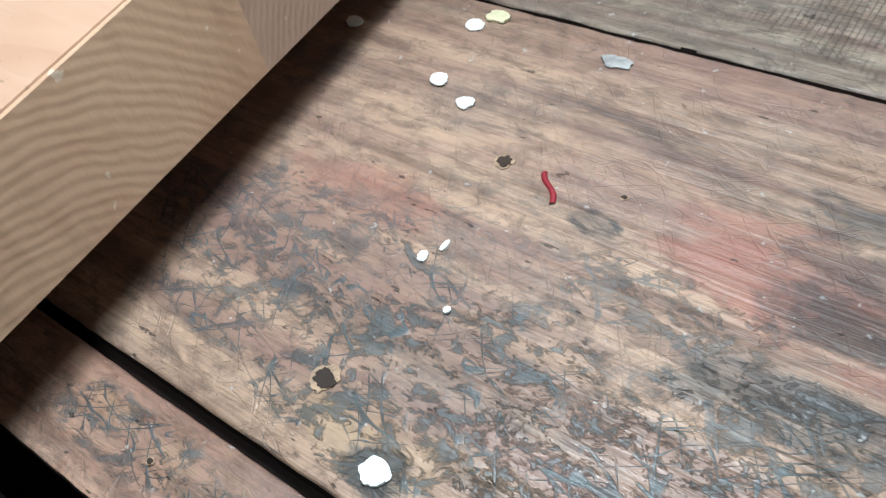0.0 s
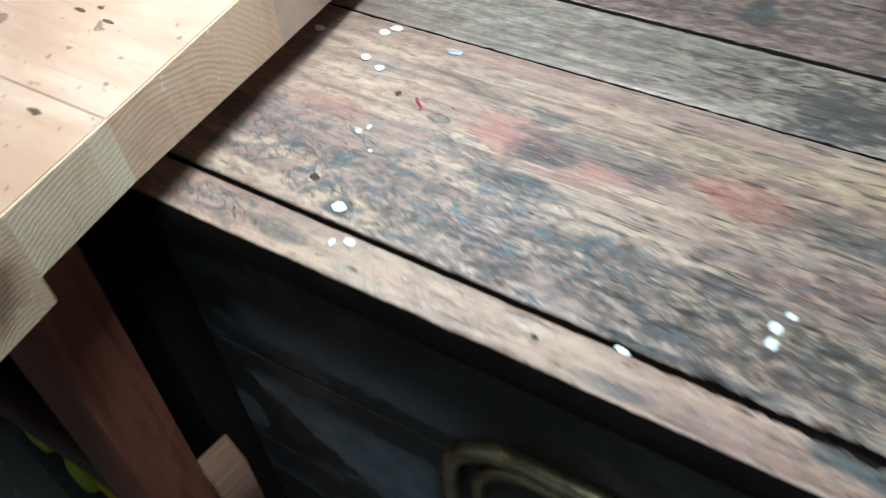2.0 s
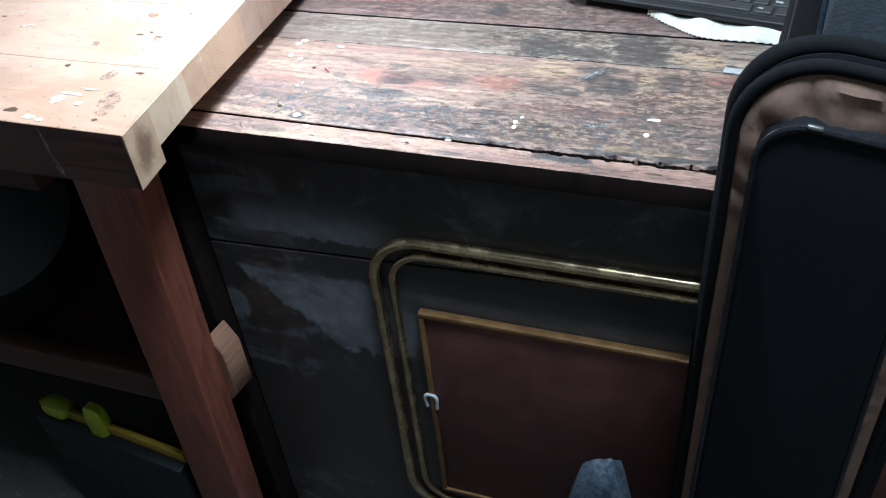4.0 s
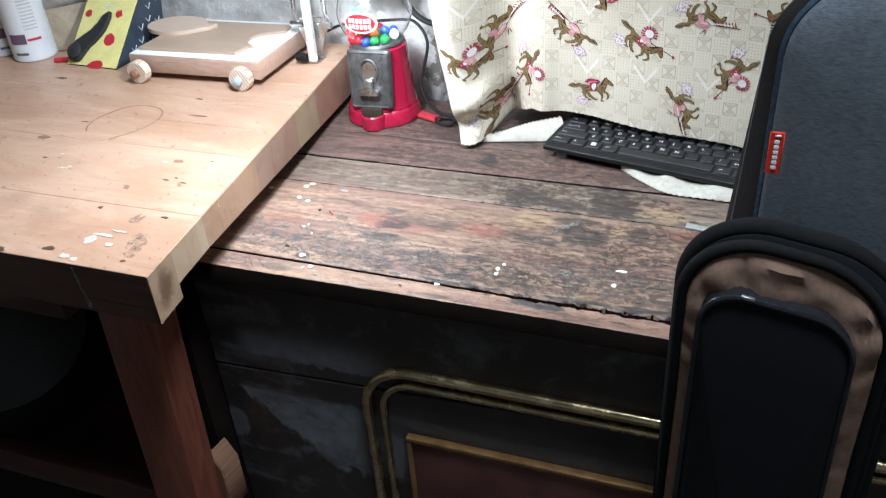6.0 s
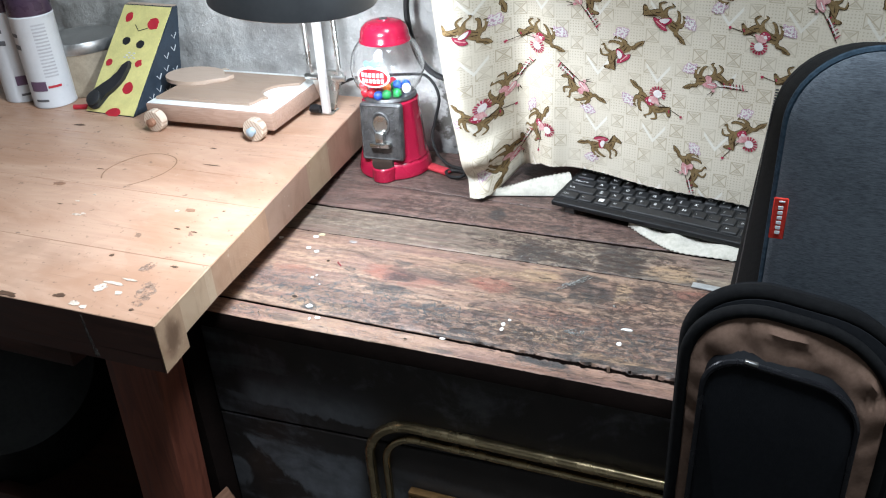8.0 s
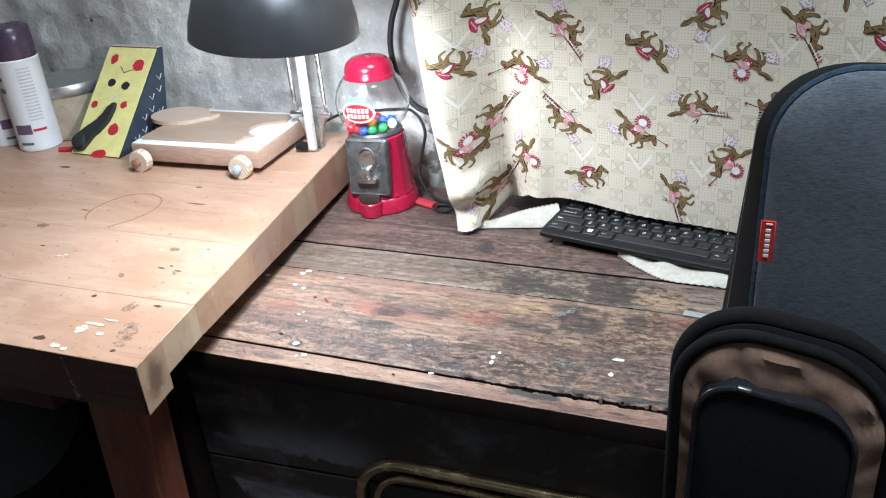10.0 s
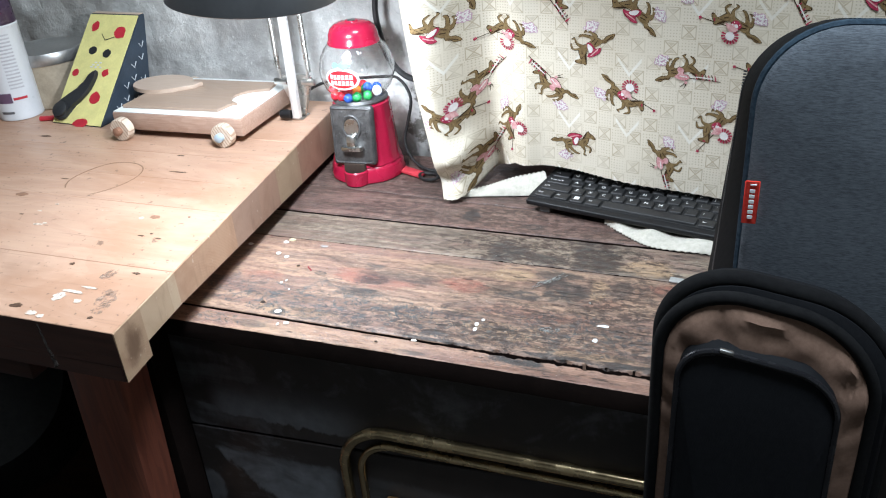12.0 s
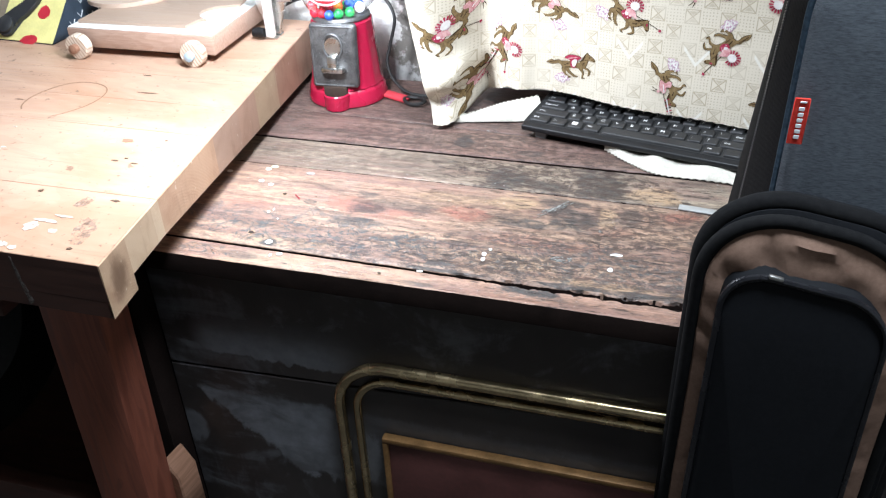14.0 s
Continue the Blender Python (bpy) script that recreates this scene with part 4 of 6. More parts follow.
# ---- under the bench ----
basin = thing("metal_basin", look((-0.60, 0.06, 0.392), (0.38, -0.62, 1.1)) @ Matrix.Scale(1.34, 4), "dark round metal basin leaning under the bench", "basin")
part("bowl", lathe([(0.02, -0.05), (0.085, -0.045), (0.115, -0.01), (0.128, 0.0), (0.133, 0.0), (0.134, -0.004), (0.118, -0.016), (0.09, -0.053), (0.02, -0.058)], 48), plain("dark_tin", (0.03, 0.03, 0.03), 0.4, 0.6, 0.3, 30, 0.2), basin)
for r in (0.121, 0.112):
    part("rolled_rim", tube([(r * math.cos(a), r * math.sin(a), 0.0015 if r > 0.12 else -0.010) for a in (2 * math.pi * i / 48 for i in range(48))], 0.0022, 6, None, True), M_chrome, basin)
M_lime = plain("lime_plastic", (0.24, 0.27, 0.015), 0.4, 0, 0.1)
clamp = thing("bar_clamp", pose(-0.395, -0.035, 0.10, 0, 0, -6), "lime-yellow plastic bar clamp lying on the floor", "clamp")
part("bar", box(-0.16, 0.11, -0.004, 0.004, -0.012, 0.006, 0.001), plain("yellow_bar", (0.30, 0.20, 0.02), 0.45, 0.2), clamp)
part("trigger_handle", pillow(rounded(0.034, 0.075, 0.015, 5, -0.06, -0.035), [(-0.012, 0.006), (-0.006, 0.0), (0.006, 0.0), (0.012, 0.006)], 0.002, 0.002), M_lime, clamp)
part("jaw", pillow(rounded(0.05, 0.028, 0.012, 5, -0.15, -0.012), [(-0.012, 0.005), (-0.005, 0.0), (0.005, 0.0), (0.012, 0.005)], 0.002, 0.002), M_lime, clamp)
part("foot_pad", box(-0.16, 0.11, -0.02, 0.02, FLOOR - 0.10, -0.0125, 0.004), M_black, clamp)

# ---- gumball machine ----
GM = pose(-0.114, 0.425, TOP, 0, 0, 4) @ Matrix.Diagonal((0.92, 0.92, 0.96, 1))
gum = thing("gumball_machine", GM, "small red gumball machine with a glass globe and pewter front", "gumball machine")
eight = lambda a: 1 + 0.004 * math.cos(8 * a)
part("foot", lathe([(0.054, 0.0), (0.0575, 0.001), (0.058, 0.006), (0.056, 0.009), (0.0555, 0.014), (0.052, 0.0185), (0.050, 0.019)], 64, None, None, eight), M_red, gum)
part("body", lathe([(0.0530, 0.019), (0.0500, 0.027), (0.0435, 0.094), (0.043, 0.099), (0.040, 0.101), (0.02, 0.101)], 64, None, None, lambda a: 1 + 0.012 * math.cos(16 * a)), M_red, gum)
part("collar", lathe([(0.030, 0.101), (0.0405, 0.1015), (0.0415, 0.104), (0.0395, 0.108), (0.030, 0.1085)], 48), M_cast, gum)
globe_p = [(0.030, 0.1075), (0.040, 0.112), (0.050, 0.124), (0.0555, 0.140), (0.0560, 0.152), (0.052, 0.169), (0.045, 0.181), (0.036, 0.190)]
globe = part("globe", lathe([(r - 0.0015, z) for r, z in reversed(globe_p)] + globe_p, 56), glassy("clear_globe"), gum, "clear glass globe", 80)
globe.visible_shadow = False
part("lid", lathe([(0.037, 0.186), (0.0385, 0.1865), (0.0385, 0.190), (0.037, 0.192), (0.0362, 0.203), (0.033, 0.212), (0.026, 0.219), (0.016, 0.2222), (0.010, 0.2226), (0.009, 0.2242), (0.0001, 0.2244)], 56), M_red, gum, "domed red lid", 50)
part("lid_lock", lathe([(0.006, 0.2238), (0.006, 0.2252), (0.0045, 0.2256), (0.0001, 0.2256)], 20), M_cast, gum)
# pewter front plate, leaning with the body
tilt = pose(0, -0.0478, 0.024, -4.5)
bm = pillow(rounded(0.066, 0.080, 0.004, 4, -0.033, 0.0), [(-0.004, 0.0015), (-0.002, 0.0), (0.006, 0.0)], 0.0006, 0, 4)
bmesh.ops.transform(bm, matrix=tilt, verts=bm.verts)
plate = part("front_plate", bm, M_cast, gum, "relief-cast pewter plate")
bm = tube([tilt @ Vector((x, -0.0045, z)) for x, z in rounded(0.060, 0.074, 0.004, 4, -0.030, 0.003)], 0.0012, 6, None, True)
part("beaded_border", bm, M_cast, plate)
bm = tube([tilt @ Vector((0.0135 * math.cos(a), -0.0052, 0.052 + 0.0155 * math.sin(a))) for a in (2 * math.pi * i / 32 for i in range(32))], 0.002, 8, None, True)
part("coin_bezel", bm, M_cast, plate)
bm = lathe([(0.0115, 0.0), (0.0115, 0.0012), (0.0001, 0.0014)], 28, tilt @ pose(0, -0.0045, 0.052, 90))
part("coin_disc", bm, M_chrome, plate)
bm = pillow(rounded(0.034, 0.007, 0.003, 4, -0.017, 0.021), [(-0.016, 0.002), (-0.013, 0.0), (-0.008, 0.0), (-0.004, 0.002)], 0.001, 0, 3)
bmesh.ops.transform(bm, matrix=tilt, verts=bm.verts)
bm = box(-0.007, 0.007, -0.015, -0.004, 0.022, 0.042, 0.003, 2, bm, tilt)
part("turn_handle", bm, M_chrome, plate)
bm = bmesh.new()
for i in range(46):
    x, z = random.uniform(-0.026, 0.026), random.uniform(0.004, 0.074)
    if (x / 0.017) ** 2 + ((z - 0.05) / 0.02) ** 2 > 1 and not (abs(x) < 0.019 and 0.017 < z < 0.032):
        lathe([(0.0016, 0), (0.0012, 0.0009), (0.0001, 0.0012)], 7, tilt @ pose(x, -0.0042, z, 90), bm)
tagged(part("relief", bm, M_cast, plate), kind="stuff")
# outlet and chute
part("outlet", box(-0.0165, 0.0165, -0.0570, -0.03, 0.012, 0.0262, 0.001), M_hole, gum, "dark outlet")
bm = lathe([(0.0165, 0.0), (0.0185, 0.001), (0.019, 0.016), (0.0175, 0.0175), (0.016, 0.0165), (0.0155, 0.004), (0.0001, 0.004)], 36, pose(0, -0.050, 0.0))
part("chute", bm, M_red, gum, "round red dispensing cup")
# printed badge on the globe: plain shapes in its colours
def on_globe(u, v, lift):
    """A point on the globe's front: u along, v up, in metres round the badge's middle."""
    z = 0.147 + 1.18 * v
    r = np.interp(z, [q[1] for q in globe_p], [q[0] for q in globe_p]) + lift
    a = -math.pi / 2 - 0.05 + 1.2 * u / r
    return (r * math.cos(a), r * math.sin(a), z)


def badge(fn, lift, n=40):
    bm = bmesh.new()
    mid = bm.verts.new(on_globe(0, fn(0, 0)[1], lift))
    rings = []
    for k in (0.5, 1.0):
        rings.append([bm.verts.new(on_globe(*fn(2 * math.pi * i / n, k), lift)) for i in range(n)])
    for i in range(n):
        j = (i + 1) % n
        bm.faces.new((mid, rings[0][i], rings[0][j]))
        bm.faces.new((rings[0][i], rings[1][i], rings[1][j], rings[0][j]))
    return bm


M_badge_w, M_badge_r, M_badge_t = plain("badge_white", (0.82, 0.82, 0.82), 0.35, 0, 0.02), plain("badge_red", (0.70, 0.02, 0.03), 0.35, 0, 0.03), plain("badge_teal", (0.2, 0.55, 0.55), 0.35, 0, 0.05)
part("badge", badge(lambda a, k: (0.0225 * k * math.cos(a), 0.0135 * k * math.sin(a)), 0.0004), M_badge_w, globe, "white oval badge")
part("badge_field", badge(lambda a, k: (0.0195 * k * math.cos(a), 0.0108 * k * math.sin(a)), 0.0007), M_badge_r, globe, "red oval badge field")
for v in (0.0032, -0.0042):
    bm = bmesh.new()
    for i in range(6):
        q = [bm.verts.new(on_globe(-0.0148 + i * 0.0051 + du, v + dv, 0.001)) for du, dv in ((0, -0.0027), (0.0038, -0.0027), (0.0038, 0.0027), (0, 0.0027))]
        bm.faces.new(q)
    part("badge_bars", bm, M_badge_w, globe)
part("badge_crown", badge(lambda a, k: (0.012 * k * math.cos(a), 0.0165 + k * math.sin(a) * (0.0035 + 0.002 * math.cos(5 * a))), 0.0005), M_badge_t, globe, "teal splash over the badge")
bm = badge(lambda a, k: (0.007 + 0.005 * k * math.cos(a), 0.026 + 0.006 * k * math.sin(a)), 0.0005, 20)
part("badge_bubble", bm, M_badge_w, globe)


def taller(z):
    return float(np.interp(z, (0.0, 0.019, 0.101, 0.190, 0.2256), (0.0, 0.024, 0.112, 0.198, 0.2258)))


for ob in gum.children_recursive:
    for v in ob.data.vertices:
        v.co.z = taller(v.co.z)
# gumballs
cols = {"red": (0.6, 0.02, 0.04), "blue": (0.03, 0.10, 0.45), "green": (0.01, 0.30, 0.07), "white": (0.8, 0.8, 0.8), "orange": (0.7, 0.16, 0.02)}
gmat = {k: plain(k + "_gumball_candy", c, 0.25, 0, 0.05, 60, 0.03) for k, c in cols.items()}
spots = (("red", -0.026, -0.026, 0.118), ("red", -0.013, -0.031, 0.119), ("blue", 0.0, -0.036, 0.118), ("green", 0.013, -0.033, 0.1195), ("green", 0.027, -0.024, 0.1195), ("white", 0.037, -0.008, 0.122),
         ("red", -0.036, -0.010, 0.122), ("orange", 0.008, -0.020, 0.1255), ("blue", 0.022, -0.009, 0.1265), ("red", -0.015, -0.014, 0.1225), ("red", -0.004, -0.022, 0.128), ("green", 0.012, 0.005, 0.119),
         ("orange", -0.008, 0.003, 0.1195), ("white", -0.025, 0.010, 0.1185), ("blue", 0.028, 0.014, 0.1195), ("red", 0.0, 0.025, 0.1185))
for c, x, y, z in spots:
    s = lathe([(0.0001, -0.0072)] + [(0.0072 * math.cos(t), 0.0072 * math.sin(t)) for t in (radians(-75 + 15 * i) for i in range(11))] + [(0.0001, 0.0072)], 18, Matrix.Translation((0, 0, 0)))
    ob = tagged(link("gumball", s, gmat[c], None, "", 60), c + " gumball inside the glass globe", "gumball", "gumballs in the globe")
    ob.matrix_world = GM @ Matrix.Translation((x * 0.94 - 0.004, y, taller(z) - 0.0045))

# ---- keyboard ----
KB = pose(0.1352, 0.3396, 0.613, 3.6, 0, -12.4)
kb = thing("keyboard", KB, "slim black computer keyboard half under the cloth", "keyboard")
KW, KD = 0.330, 0.130
part("case", box(0.006, KW, 0.002, KD, -0.0035, 0.004, 0.0025, 3), M_black, kb)
part("key_bed", box(0.006, KW - 0.006, 0.012, KD - 0.006, 0.0035, 0.0046, 0.0004), plain("matt_black_bed", (0.006, 0.006, 0.006), 0.7), kb)
for x in (0.022, KW - 0.04):
    part("foot", box(x, x + 0.014, 0.008, 0.018, -0.0130, -0.003, 0.001), plain("grey_rubber", (0.12, 0.12, 0.12), 0.7), kb)
P = 0.0179


def key(x, y, w, text="", d=0.0155):
    bm = bmesh.new()
    lo = [(x, y), (x + w, y), (x + w, y + d), (x, y + d)]
    rows = []
    for inset, z in ((0.0, 0.0046), (0.0004, 0.0066), (0.0012, 0.0074), (0.003, 0.0074)):
        pts = rounded(w - 2 * inset, d - 2 * inset, 0.0018, 3)
        rows.append([(x + inset + a, y + inset + c, z) for a, c in pts])
    bm, vs = grid(rows, bm, True)
    bm.faces.new(vs[-1])
    k = part("key", bm, M_key, kb, "", 50)
    if text:
        cu = bpy.data.curves.new("legend", "FONT")
        cu.body, cu.size, cu.extrude = text, 0.0068 if len(text) == 1 else 0.0042, 0.0
        tmp = new("legend_source", cu)
        dg = bpy.context.evaluated_depsgraph_get()
        me = bpy.data.meshes.new_from_object(tmp.evaluated_get(dg))
        bpy.data.objects.remove(tmp)
        bl = bmesh.new()
        bl.from_mesh(me)
        bpy.data.meshes.remove(me)
        bmesh.ops.transform(bl, matrix=Matrix.Translation((x + 0.003, y + d - 0.0095, 0.00765)), verts=bl.verts)
        part("legend", bl, M_legend, k, "", None)
    return k


def key_row(y, x, keys):
    for text, units in keys:
        key(x, y, units * P - 0.0026, text)
        x += units * P


key_row(0.014, 0.012, (("Ctrl", 1.45), ("Fn", 1.2), ("", 1.15), ("Alt", 1.2), ("", 6.6), ("Alt", 1.2), ("", 1.2), ("Ctrl", 1.2), ("", 1), ("", 1)))
key_row(0.014 + P, 0.012, (("Shift", 2.35),) + tuple((c, 1) for c in "ZXCVBNM,./") + (("Shift", 2.5), ("", 1)))
key_row(0.014 + 2 * P, 0.012, (("Caps Lock", 1.9),) + tuple((c, 1) for c in "ASDFGHJKL;'") + (("Enter", 2.2),))
key_row(0.014 + 3 * P, 0.012, (("Tab", 1.5),) + tuple((c, 1) for c in "QWERTYUIOP[]") + (("", 1.5),))
key_row(0.014 + 4 * P, 0.012, (("", 1.0),) + tuple((c, 1) for c in "1234567890-=") + (("", 2.0),))
# plain four-pane mark on the system key
bm = bmesh.new()
for i in (0, 1):
    for j in (0, 1):
        box(0.0640 + 0.0034 * i, 0.0670 + 0.0034 * i, 0.019 + 0.0034 * j, 0.0220 + 0.0034 * j, 0.0074, 0.0077, 0, 1, bm)
part("system_key_mark", bm, M_legend, kb)

# ---- curtain ----
curtain = thing("curtain", ORIGIN, "cream cotton curtain printed with brown and crimson figures", "curtain")
CX1 = 0.95


def hem(x):
    """Height of the lower edge."""
    base = 0.638 - 0.012 * max(0, min(1, (x - 0.2) * 4))
    return base - 0.030 * max(0, min(1, (0.115 - x) / 0.055))


def cloth(s, v, lift=0.0):
    """A point of the cloth; s: 0 at the free side edge, in metres along; v: 0 at the hem, in metres up."""
    x = s
    z = hem(0.03 + s) + v
    xx = 0.028 + s - 0.22 * (z - 0.63) * max(0.0, 1 - s / 0.25)
    low = math.exp(-v / 0.10)
    y = 0.398 - 0.185 * (xx - 0.165)
    y -= (0.085 + 0.030 * low) * math.exp(-((xx - 0.005) / 0.055) ** 2)          # the bulging free edge
    y += 0.020 * low * math.exp(-((xx - 0.088) / 0.021) ** 2)                       # tuck beside it
    y -= 0.014 * (0.3 + 0.7 * low) * math.exp(-((xx - 0.122) / 0.020) ** 2)       # fold next to the tuck
    y += 0.007 * math.exp(-((xx - 0.080 + 0.05 * (z - 0.8)) / 0.03) ** 2)
    y -= 0.006 * math.sin((xx - 0.2) * 26) * math.exp(-((xx - 0.25) / 0.12) ** 2) * low
    y += 0.004 * noise.noise(Vector((xx * 9, z * 7, 0.3)))
    bunch = math.exp(-v / 0.045)
    y -= 0.022 * bunch * math.exp(-((xx - 0.050) / 0.016) ** 2)                     # bunched foot of the cloth
    y += 0.026 * bunch * math.exp(-((xx - 0.074) / 0.010) ** 2)
    y -= 0.010 * bunch * math.exp(-((xx - 0.100) / 0.010) ** 2)
    curl = math.exp(-((xx - 0.052) / 0.024) ** 2)                                  # a sagging roll above the corner
    y -= 0.017 * curl * math.exp(-((v - 0.052) / 0.016) ** 2)
    y += 0.016 * curl * math.exp(-((v - 0.024) / 0.013) ** 2)
    y += 0.03 * max(0, 0.02 - s) / 0.02 * 0.4
    return Vector((xx, y - lift, z))


SS = np.concatenate((np.linspace(0, 0.2, 70), np.linspace(0.206, 0.5, 50), np.linspace(0.52, CX1, 16)))
VV = np.concatenate((np.linspace(0, 0.08, 24), np.linspace(0.086, 0.40, 50), np.linspace(0.42, 0.75, 12)))
rows = [[cloth(s, v) for s in SS] for v in VV] 
# zigzag cut hem
rows[0] = [p + Vector((0, 0, 0.0005 if i % 2 else -0.0005)) for i, p in enumerate(rows[0])]
b, vs = grid(rows)
geo = bmesh.ops.extrude_face_region(b, geom=b.faces[:])
bmesh.ops.translate(b, verts=[e for e in geo["geom"] if isinstance(e, bmesh.types.BMVert)], vec=(0, 0.0012, 0))
part("hanging_cloth", b, M_calico, curtain, "", 60)


def flat_shape(outline):
    """The triangles of a printed patch, in its own unit plane, fine enough to follow the folds."""
    bm = bmesh.new()
    f = bm.faces.new([bm.verts.new((px, pz, 0)) for px, pz in outline])
    bmesh.ops.triangulate(bm, faces=[f])
    bmesh.ops.subdivide_edges(bm, edges=[e for e in bm.edges if e.calc_length() > 0.09], cuts=1, use_grid_fill=True)
    bm.verts.index_update()
    out = [(v.co.x, v.co.y) for v in bm.verts], [[v.index for v in q.verts] for q in bm.faces]
    bm.free()
    return out


def swell(shape, d):
    """The shape's outline moved outwards, for a drawn line round it."""
    cx, cz = sum(p[0] for p in shape) / len(shape), sum(p[1] for p in shape) / len(shape)
    out = []
    for px, pz in shape:
        r = math.hypot(px - cx, pz - cz) or 1.0
        out.append((px + (px - cx) / r * d, pz + (pz - cz) / r * d))
    return tuple(out)


def rounded_off(points):
    return tuple((p.x, p.y) for p in smooth_path([(x, z, 0) for x, z in points], 3, True))


def disc(cx, cz, r, n=10, flat=1.0):
    return tuple((cx + r * math.cos(2 * math.pi * i / n), cz + r * flat * math.sin(2 * math.pi * i / n)) for i in range(n))


def stroke(x0, z0, x1, z1, w0, w1):
    d = math.hypot(x1 - x0, z1 - z0)
    nx, nz = -(z1 - z0) / d, (x1 - x0) / d
    return ((x0 + nx * w0, z0 + nz * w0), (x0 - nx * w0, z0 - nz * w0), (x1 - nx * w1, z1 - nz * w1), (x1 + nx * w1, z1 + nz * w1))


# running animal, seen from its side
HORSE = tuple(rounded_off(q) for q in (
    ((-0.37, 0.02), (-0.32, 0.12), (-0.14, 0.13), (0.06, 0.10), (0.18, 0.13), (0.27, 0.25), (0.36, 0.36), (0.41, 0.41), (0.44, 0.36), (0.53, 0.30), (0.60, 0.22), (0.57, 0.17), (0.49, 0.19), (0.42, 0.20), (0.37, 0.10), (0.31, 0.0), (0.18, -0.06), (0.0, -0.05), (-0.16, -0.08), (-0.31, -0.08)),
    ((-0.34, 0.09), (-0.44, 0.15), (-0.54, 0.11), (-0.64, 0.14), (-0.78, 0.06), (-0.66, 0.02), (-0.56, 0.02), (-0.46, 0.05), (-0.36, 0.01)),
    ((0.22, 0.0), (0.33, -0.02), (0.44, -0.10), (0.41, -0.21), (0.35, -0.25), (0.39, -0.12), (0.29, -0.07), (0.2, -0.05)),
    ((0.10, -0.03), (0.22, -0.05), (0.25, -0.18), (0.22, -0.29), (0.28, -0.33), (0.17, -0.33), (0.20, -0.19), (0.12, -0.09)),
    ((-0.34, -0.02), (-0.18, -0.05), (-0.14, -0.16), (-0.03, -0.26), (0.06, -0.29), (0.02, -0.33), (-0.08, -0.31), (-0.22, -0.19), (-0.30, -0.12)),
    ((-0.31, -0.06), (-0.20, -0.08), (-0.27, -0.20), (-0.21, -0.30), (-0.13, -0.33), (-0.26, -0.36), (-0.34, -0.22), (-0.37, -0.12))))
SHADE = (rounded_off(((0.20, 0.15), (0.27, 0.27), (0.39, 0.42), (0.34, 0.30), (0.27, 0.18))), stroke(-0.30, 0.0, -0.16, 0.06, 0.008, 0.016), stroke(0.22, 0.02, 0.30, 0.12, 0.006, 0.014), stroke(0.45, 0.27, 0.48, 0.30, 0.012, 0.012),
         stroke(-0.42, 0.11, -0.70, 0.08, 0.005, 0.010), stroke(-0.26, -0.06, -0.10, -0.03, 0.012, 0.005), stroke(0.56, 0.19, 0.60, 0.22, 0.012, 0.008), stroke(0.42, 0.22, 0.16, 0.16, 0.006, 0.006))
PUFFS = ((-0.62, -0.42, 0.075), (-0.52, -0.36, 0.085), (-0.42, -0.32, 0.08), (-0.31, -0.38, 0.075), (-0.48, -0.45, 0.09), (-0.37, -0.46, 0.085), (-0.56, -0.50, 0.07), (-0.44, -0.54, 0.08), (-0.26, -0.47, 0.06))
CLOUD = tuple(disc(x * 0.9, z * 0.9, r * 0.9 + 0.006, 12, 0.8) for x, z, r in PUFFS)
PALE = tuple(disc(x * 0.9 + dx, z * 0.9 + dz, r * 0.36, 8, 0.8) for x, z, r in PUFFS for dx, dz in ((-0.030, 0.012), (0.030, 0.010), (0.0, -0.026)))
BLANKET = rounded_off(((-0.24, 0.21), (-0.12, 0.30), (0.12, 0.30), (0.22, 0.24), (0.11, 0.17), (0.07, 0.05), (0.0, -0.06), (-0.09, -0.04), (-0.11, 0.07), (-0.10, 0.16)))
SEAT = rounded_off(((-0.14, 0.16), (-0.16, 0.02), (-0.02, -0.03), (0.08, 0.03), (0.08, 0.15), (-0.02, 0.18)))
SHIRT = rounded_off(((-0.14, 0.15), (-0.10, 0.26), (0.0, 0.31), (0.10, 0.27), (0.20, 0.20), (0.10, 0.17), (0.06, 0.10), (-0.04, 0.10)))
WAVE = rounded_off(((-0.24, 0.12), (-0.14, 0.24), (-0.02, 0.30), (0.12, 0.28), (0.10, 0.18), (0.01, 0.12), (0.07, 0.02), (-0.02, -0.08), (-0.10, -0.03), (-0.10, 0.07)))
FAN = tuple(stroke(-0.08 + 0.10 * math.cos(t), 0.40 + 0.10 * math.sin(t), -0.08 + 0.215 * math.cos(t), 0.40 + 0.215 * math.sin(t), 0.013, 0.026) for t in (0.2 + 0.42 * i for i in range(11)))
RIBBON = tuple(stroke(0.30 + 0.075 * i, 0.37 + 0.034 * i, 0.33 + 0.075 * i, 0.23 + 0.030 * i, 0.020, 0.010) for i in range(7))
